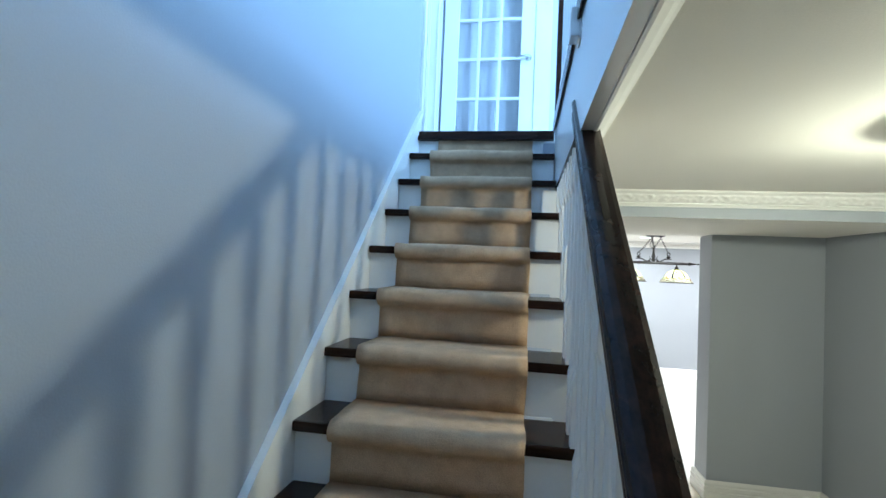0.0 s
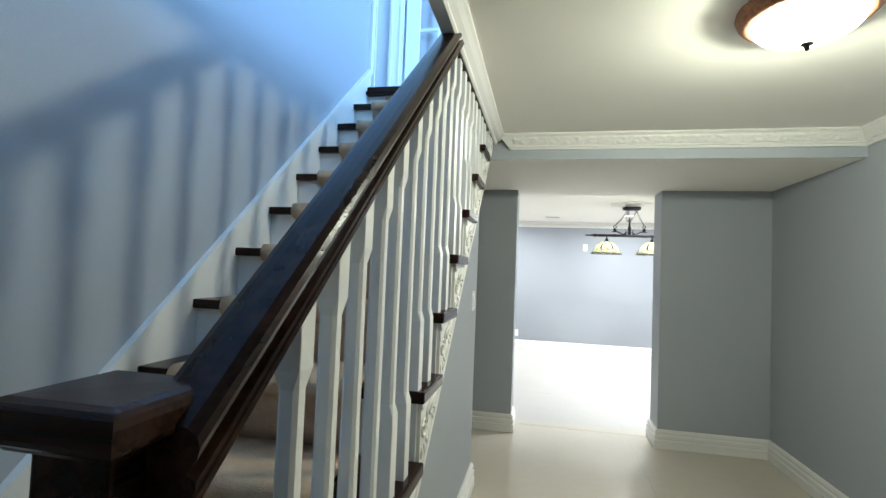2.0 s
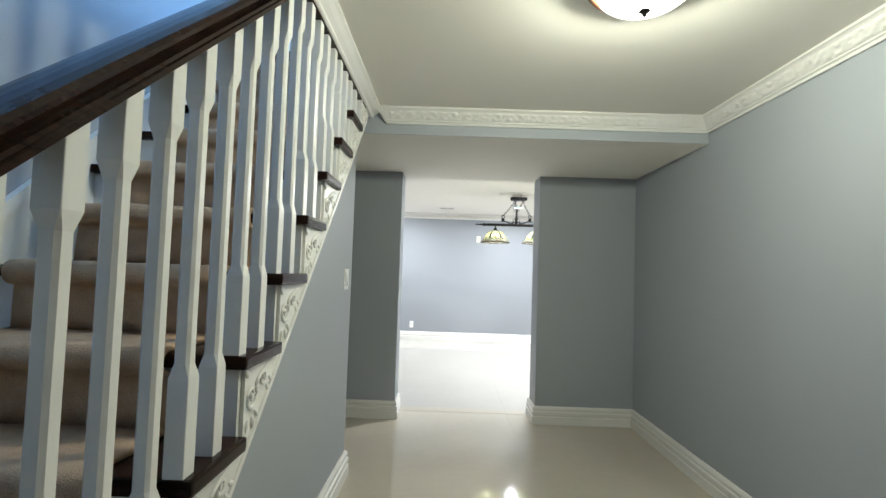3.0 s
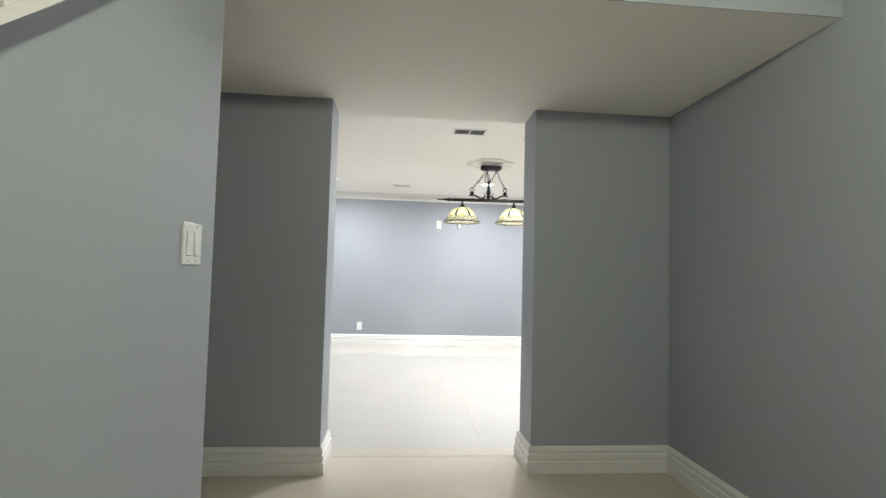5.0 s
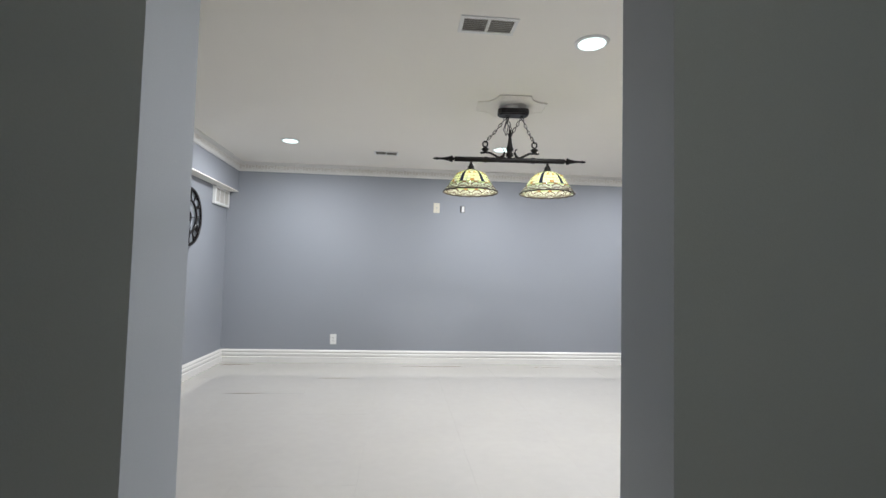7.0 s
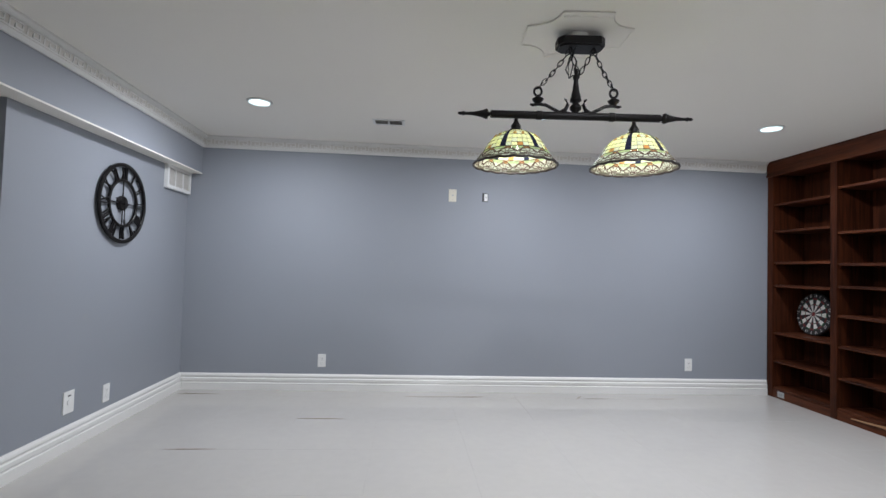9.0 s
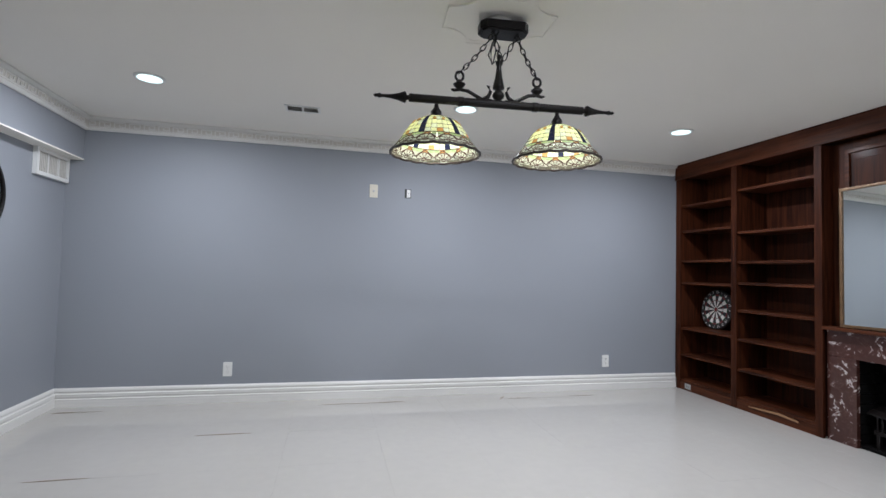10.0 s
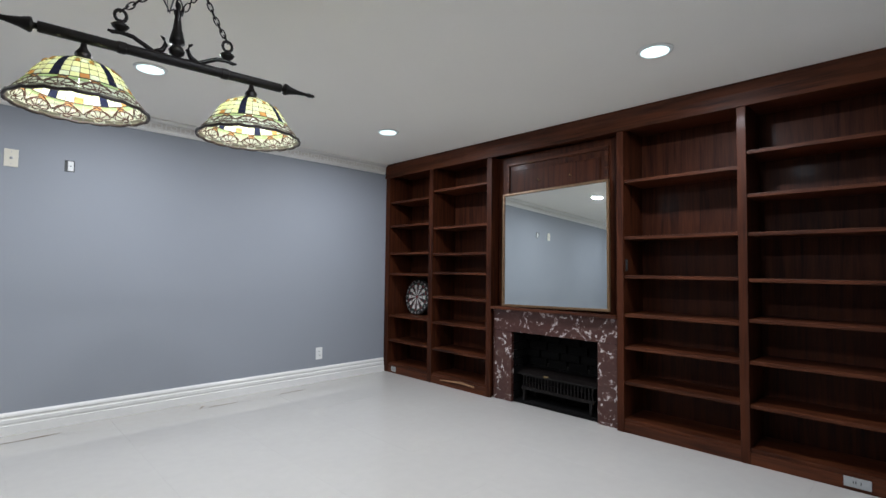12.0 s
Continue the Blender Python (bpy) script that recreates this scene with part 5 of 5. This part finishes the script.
def build_shade(parent, m):
    """Returns a shade with separate pieces of glass and lead."""
    neck = part("shade", turned([(0.001, 0.036), (0.008, 0.034), (0.01, 0.022), (0.013, 0.014), (0.022, 0.002), (0.024, -0.006), (0.02, -0.012), (0.03, -0.018), (0.031, -0.026), (0.026, -0.03), (0.001, -0.031)], 20), black_iron, parent, "stained glass dome shade with leaded pieces", True, m)
    masters = {}

    def put(row, mat, a, c):
        key = (row, mat.name)
        rot = Euler((0, 0, 2 * math.pi * c / COLS)).to_matrix().to_4x4()
        if key not in masters:
            masters[key] = part("glass_piece", glass_piece(*a), mat, neck, place=rot)
        else:
            again(masters[key], rot, neck)
    for row in range(6):
        (r0, z0), (r1, z1) = SHADE[row], SHADE[row + 1]
        for c in range(COLS):
            if c % 6 == 0 and row in (1, 2, 3, 4, 5):
                mat = g_blue
            elif row == 5:
                mat = g_amber if c % 6 == 3 else (g_pale if c % 3 == 1 else g_cream)
            else:
                mat = g_pale if (c * 3 + row * 5) % 7 == 0 else g_cream
            put(row, mat, (r0, z0, r1, z1), c)
    for row in range(4):
        (r0, z0), (r1, z1) = SKIRT[row], SKIRT[row + 1]
        for c in range(COLS):
            mat = (g_amber, g_pale, g_pale, g_pale)[row] if c % 3 == 1 else (g_green, g_pale, g_pale, g_grey)[row]
            put(10 + row, mat, (r0, z0, r1, z1), c)
    bm = bmesh.new()
    for k, (r, z) in enumerate(SHADE + SKIRT[1:]):
        n = COLS
        thick = 0.001
        if k == 6:
            thick = 0.0022
        pts = []
        for i in range(n * 2):
            a = math.pi * i / n
            wob = 0.0
            if k == 10:
                wob = -0.004 * abs(math.sin(a * COLS / 4))
            pts.append((r * math.cos(a), r * math.sin(a), z + wob))
        add_tube(bm, pts, 0.006 if k == 10 else thick, 5, True)
    for c in range(COLS):
        a = 2 * math.pi * (c + 0.5) / COLS
        step = SHADE[1:] if c % 2 else SHADE
        add_tube(bm, [((r + 0.0006) * math.cos(a), (r + 0.0006) * math.sin(a), z) for r, z in step], 0.0009, 4)
    fans = bmesh.new()
    for c in range(COLS // 3):
        a = 2 * math.pi * (c * 3 + 1) / COLS

        def spot_at(da, u):
            r = (0.149 + 0.037 * u) * 0.996
            return (r * math.cos(a + da), r * math.sin(a + da), -0.128 - 0.047 * u)
        # a fan of petals under a pointed arch
        add_tube(fans, [spot_at(0.255 * (1 - i / 4), 0.62 - 0.6 * (i / 4) ** 0.7) for i in range(5)], 0.0028, 4)
        add_tube(fans, [spot_at(-0.255 * (1 - i / 4), 0.62 - 0.6 * (i / 4) ** 0.7) for i in range(5)], 0.0028, 4)
        add_tube(fans, [spot_at(0.21 * math.cos(math.pi * i / 10), 0.74 - 0.5 * math.sin(math.pi * i / 10) - 0.04 * abs(math.sin(2.5 * math.pi * i / 5))) for i in range(11)], 0.0028, 4)
        add_tube(fans, [spot_at(0.06 * math.cos(2 * math.pi * i / 8), 0.8 + 0.09 * math.sin(2 * math.pi * i / 8)) for i in range(8)], 0.003, 4, True)
        for i in range(0, 6):
            t = math.pi * i / 5
            add_tube(fans, [spot_at(0.04 * math.cos(t), 0.78 - 0.08 * math.sin(t)), spot_at(0.2 * math.cos(t), 0.74 - 0.48 * math.sin(t))], 0.0023, 4)
    part("petal_leading", fans, copper_came, neck, "copper-brown leading of the flower band", True)
    drop = None
    for c in range(COLS):
        if c % 6 in (2, 4):
            rot = Euler((0, 0, 2 * math.pi * c / COLS)).to_matrix().to_4x4() @ Matrix.Translation((0.1005, 0, -0.057)) @ Euler((0, math.radians(41), 0)).to_matrix().to_4x4()
            if drop is None:
                drop = part("glass_drop", turned([(0.001, -0.002), (0.0058, -0.0015), (0.0072, 0.0), (0.0055, 0.002), (0.001, 0.003)], 10, Matrix.Diagonal((1.6, 1.0, 1.1, 1.0))), g_amber, neck, "amber glass drop", True, rot)
            else:
                again(drop, rot, neck)
    lead = part("leading", bm, lead_mat, neck, "dark lead lines between the glass", True)
    bulb = part("bulb", turned([(0.008, -0.03), (0.01, -0.052), (0.022, -0.072), (0.026, -0.086), (0.019, -0.104), (0.001, -0.112)], 18), bulb_glow, neck, "lit frosted bulb", True)
    bulb.visible_shadow = False
    return neck


bulb_glow = glow("lit_bulb", (1.0, 0.95, 0.85), 8.0)
CH = pose(1.70, 5.981, 1.844, 0, 0, -4.6)


def chandelier():
    ob = thing("chandelier", CH, "black iron bar chandelier with two stained glass shades", "chandelier")
    up = Z_ROOM - 1.844 - 0.038
    # canopy
    o = [(-0.108, -0.028), (-0.085, -0.055), (0.085, -0.055), (0.108, -0.028), (0.108, 0.028), (0.085, 0.055), (-0.085, 0.055), (-0.108, 0.028)]
    bm = bmesh.new()
    add_prism(bm, o, up - 0.034, up, "Z")
    add_prism(bm, [(x * 0.9, y * 0.86) for x, y in o], up - 0.042, up - 0.034, "Z")
    part("canopy", bm, black_iron, ob, place=Matrix.Translation((0.025, 0.04, 0)))
    # bar with spear ends
    rot = Euler((0, math.pi / 2, 0)).to_matrix().to_4x4()
    bar = turned([(0.001, -0.385), (0.016, -0.385), (0.0175, -0.38), (0.0175, -0.18), (0.0205, -0.175), (0.0205, -0.155), (0.0175, -0.15), (0.0175, 0.15), (0.0205, 0.155), (0.0205, 0.175), (0.0175, 0.18), (0.0175, 0.38), (0.016, 0.385), (0.001, 0.385)], 16, rot)
    part("bar", bar, black_iron, ob)
    spear = [(0.001, 0.383), (0.010, 0.384), (0.010, 0.394), (0.022, 0.398), (0.024, 0.404), (0.016, 0.425), (0.009, 0.46), (0.0065, 0.495), (0.0075, 0.5), (0.0105, 0.508), (0.006, 0.517), (0.008, 0.522), (0.004, 0.531), (0.001, 0.533)]
    part("spear_tip", turned(spear, 14, rot), black_iron, ob, smooth=True)
    part("spear_tip", turned(spear, 14, Euler((0, -math.pi / 2, 0)).to_matrix().to_4x4()), black_iron, ob, smooth=True)
    # centre finial
    part("finial", turned([(0.001, 0.006), (0.012, 0.008), (0.012, 0.018), (0.024, 0.028), (0.027, 0.04), (0.018, 0.054), (0.013, 0.06), (0.026, 0.068), (0.024, 0.082), (0.015, 0.12), (0.010, 0.165), (0.014, 0.175), (0.015, 0.183), (0.007, 0.192), (0.01, 0.205), (0.007, 0.216), (0.001, 0.221)], 16), black_iron, ob, smooth=True)
    for s in (-1, 1):
        bm = bmesh.new()
        add_tube(bm, [(s * 0.03, 0, 0.012), (s * 0.07, 0, 0.014), (s * 0.1, 0, 0.03), (s * 0.135, 0, 0.048), (s * 0.17, 0, 0.052), (s * 0.195, 0, 0.047), (s * 0.207, 0, 0.05)], [0.009, 0.009, 0.008, 0.008, 0.008, 0.007, 0.004], 8)
        part("arm", bm, black_iron, ob, smooth=True)
        bm = bmesh.new()
        add_tube(bm, [(s * 0.075, 0, 0.012), (s * 0.045, 0, 0.03), (s * 0.035, 0, 0.052), (s * 0.042, 0, 0.072), (s * 0.052, 0, 0.08)], [0.009, 0.009, 0.008, 0.006, 0.002], 8)
        part("leaf_scroll", bm, black_iron, ob, smooth=True)
        cup = part("cup", turned([(0.006, 0.05), (0.012, 0.056), (0.022, 0.066), (0.027, 0.074), (0.02, 0.08), (0.012, 0.084), (0.011, 0.092), (0.001, 0.094)], 16, Matrix.Translation((s * 0.172, 0, 0))), black_iron, ob, smooth=True)
        bm = bmesh.new()
        add_tube(bm, [(s * 0.172 + 0.017 * math.cos(a), 0, 0.109 + 0.02 * math.sin(a)) for a in [i * math.pi / 8 for i in range(16)]], 0.0055, 8, True)
        part("eye_ring", bm, black_iron, cup, smooth=True)
        # chain of links up to the canopy
        a, b = Vector((s * 0.172, 0, 0.126)), Vector((s * 0.052 + 0.03, 0.02, up - 0.05))
        n = 8
        d = (b - a)
        bm = bmesh.new()
        L = d.length / n * 0.68
        add_tube(bm, [((0.0085) * math.cos(t), 0, L * math.sin(t)) for t in [i * math.pi / 6 for i in range(12)]], 0.0026, 5, True)
        q = d.to_track_quat("Z", "Y").to_matrix().to_4x4()
        link = None
        for i in range(n):
            sag = Vector((0, 0, -0.012 * math.sin(math.pi * (i + 0.5) / n)))
            place = Matrix.Translation(a + d * (i + 0.5) / n + sag) @ q @ Euler((0, 0, math.pi / 2 * (i % 2))).to_matrix().to_4x4()
            if link is None:
                link = part("chain_link", bm, black_iron, ob, place=place, smooth=True)
            else:
                again(link, place)
        # spare chain hanging loose
        pts = [(s * 0.05 + 0.03 - s * 0.012 * i * (1 if s > 0 else 0.6), 0.02, up - 0.06 - 0.022 * i) for i in range(6)]
        for i, p in enumerate(pts):
            again(link, Matrix.Translation(p) @ Euler((0.2, 0.35 * s, math.pi / 2 * (i % 2))).to_matrix().to_4x4())
        hook = bmesh.new()
        add_tube(hook, [(s * 0.052 + 0.03, 0.02, up - 0.04), (s * 0.052 + 0.03, 0.02, up - 0.05), (s * 0.052 + 0.04, 0.02, up - 0.056), (s * 0.052 + 0.03, 0.02, up - 0.062)], 0.003, 6)
        part("hook", hook, black_iron, ob)
    cord = bmesh.new()
    add_tube(cord, [(0.0, 0.01, up - 0.04), (-0.03, 0.012, up - 0.10), (-0.045, 0.012, up - 0.15), (-0.025, 0.012, up - 0.19), (-0.012, 0.012, up - 0.13), (-0.02, 0.012, up - 0.09), (-0.035, 0.01, up - 0.13), (-0.03, 0.01, up - 0.19), (-0.012, 0.0, 0.19)], 0.0035, 6)
    part("cord", cord, black_plastic, ob, "coiled black supply cord", True)
    for x in (-0.268, 0.266):
        build_shade(ob, Matrix.Translation((x, 0, -0.052)))


chandelier()
for x in (-0.268, 0.266):
    lamp("bulb_light", "POINT", BULB_WATTS, (1.0, 0.97, 0.9), CH @ Matrix.Translation((x, 0, -0.137)), radius=0.024)


# ---- ceiling medallion ----
def medallion():
    """A flat plaster ornament with scooped corners and a raised border."""
    def outline(sx, sy):
        pts = []
        c = 0.13
        for qx, qy, a0 in ((1, -1, 180), (1, 1, 270), (-1, 1, 0), (-1, -1, 90)):
            for i in range(7):
                a = radians(a0 - 15 * i)
                pts.append((qx * sx + c * math.cos(a) * 1.0, qy * sy + c * math.sin(a)))
        return pts
    bm = bmesh.new()
    o1 = outline(0.24, 0.22)
    add_prism(bm, o1, -0.006, 0, "Z")
    ob = thing("ceiling_medallion", pose(1.719, 6.05, Z_ROOM, 0, 0, -4.6), "white plaster ceiling medallion with scooped corners", "ceiling medallion")
    part("plate", bm, ceiling_paint, ob)
    bm = bmesh.new()
    add_tube(bm, [(x, y, -0.006) for x, y in o1], 0.0045, 6, True)
    part("rim", bm, ceiling_paint, ob, smooth=True)
    part("boss", turned([(0.062, 0.0), (0.062, -0.03), (0.05, -0.0385), (0.001, -0.0385)], 24), ceiling_paint, ob, "raised plaster boss under the lamp canopy", True)
    for sx, sy, n in ((0.1, 0.185, 9), (0.1, -0.185, 9)):
        bm = bmesh.new()
        add_tube(bm, [(-sx + 2 * sx * i / n, sy + 0.006 * math.sin(i * 2.1), -0.005 - 0.002 * math.sin(i * 1.3)) for i in range(n + 1)], 0.005, 6)
        part("leaf_ornament", bm, ceiling_paint, ob, smooth=True)


medallion()

# ---- floor tiles ----
TILE = 0.592
floor = setting("floor", boxes(((-2.74, Y_BACK, -0.011), (X_EAST, Y_FAR, -0.0025))), grout_mat, "glossy cream tiled floor with thin joints", "floor")
masters = {}
for i in range(-7, 7):
    for j in range(-17, 2):
        x0, x1 = max(1.37 + i * TILE, -2.74), min(1.37 + (i + 1) * TILE, X_EAST)
        for near in (True, False):
            y0, y1 = max(7.505 + j * TILE, Y_BACK), min(7.505 + (j + 1) * TILE, Y_FAR)
            if near:
                y1 = min(y1, 4.02)
            else:
                y0 = max(y0, 4.02)
            if x1 - x0 < 0.02 or y1 - y0 < 0.02:
                continue
            if near and (x0 > X_RIGHT or x1 < -1.3):
                continue
            g = 0.00015
            size = (round(x1 - x0, 4), round(y1 - y0, 4), near)
            place = Matrix.Translation((x0, y0, random.uniform(-0.0003, 0.0))) @ Euler((random.uniform(-0.0003, 0.0003), random.uniform(-0.0003, 0.0003), 0)).to_matrix().to_4x4()
            if size in masters:
                again(masters[size], place)
            else:
                masters[size] = part("tile", box((g, g, -0.008), (x1 - x0 - g, y1 - y0 - g, 0.0), 0.0003), tile_mat if near else room_tile_mat, floor, place=place)


def chip(x, y, length, width, tilt=0.0):
    """A broken joint edge, a ragged thin sliver."""
    bm = bmesh.new()
    n = 9
    top, bot = [], []
    for i in range(n + 1):
        u = i / n
        half = width * math.sin(math.pi * u) * (0.5 + 0.8 * random.random()) + 0.0006
        top.append((length * (u - 0.5), half))
        bot.append((length * (u - 0.5), -half * 0.6))
    add_prism(bm, top + bot[::-1], 0.0, 0.0009, "Z")
    ob = part("chipped_joint", bm, chip_mat, floor, "brown chipped tile joint", place=Matrix.Translation((x, y, 0.0004)) @ Euler((0, 0, tilt)).to_matrix().to_4x4())
    return ob


for x, y, length, width, tilt in ((0.3706, 7.505, 0.34, 0.006, 0.0), (-0.3065, 6.913, 0.30, 0.006, 0.02), (-0.8613, 8.147, 0.16, 0.005, 0.0), (-0.7546, 8.157, 0.3, 0.004, -0.02), (1.302, 8.122, 0.62, 0.004, 0.0), (1.573, 8.132, 0.2, 0.006, 0.05), (2.543, 8.137, 0.12, 0.006, 0.9), (2.699, 8.108, 0.22, 0.004, 0.0), (3.3, 8.118, 0.25, 0.003, 0.0)):
    chip(x, y, length, width, tilt)
setting("threshold", prism([(3.95, 0.0), (4.09, 0.0), (4.08, 0.0035), (3.96, 0.0035)], PIER_L + 0.03, PIER_R - 0.03), tile_mat, "flat cream threshold strip in the opening", "threshold")
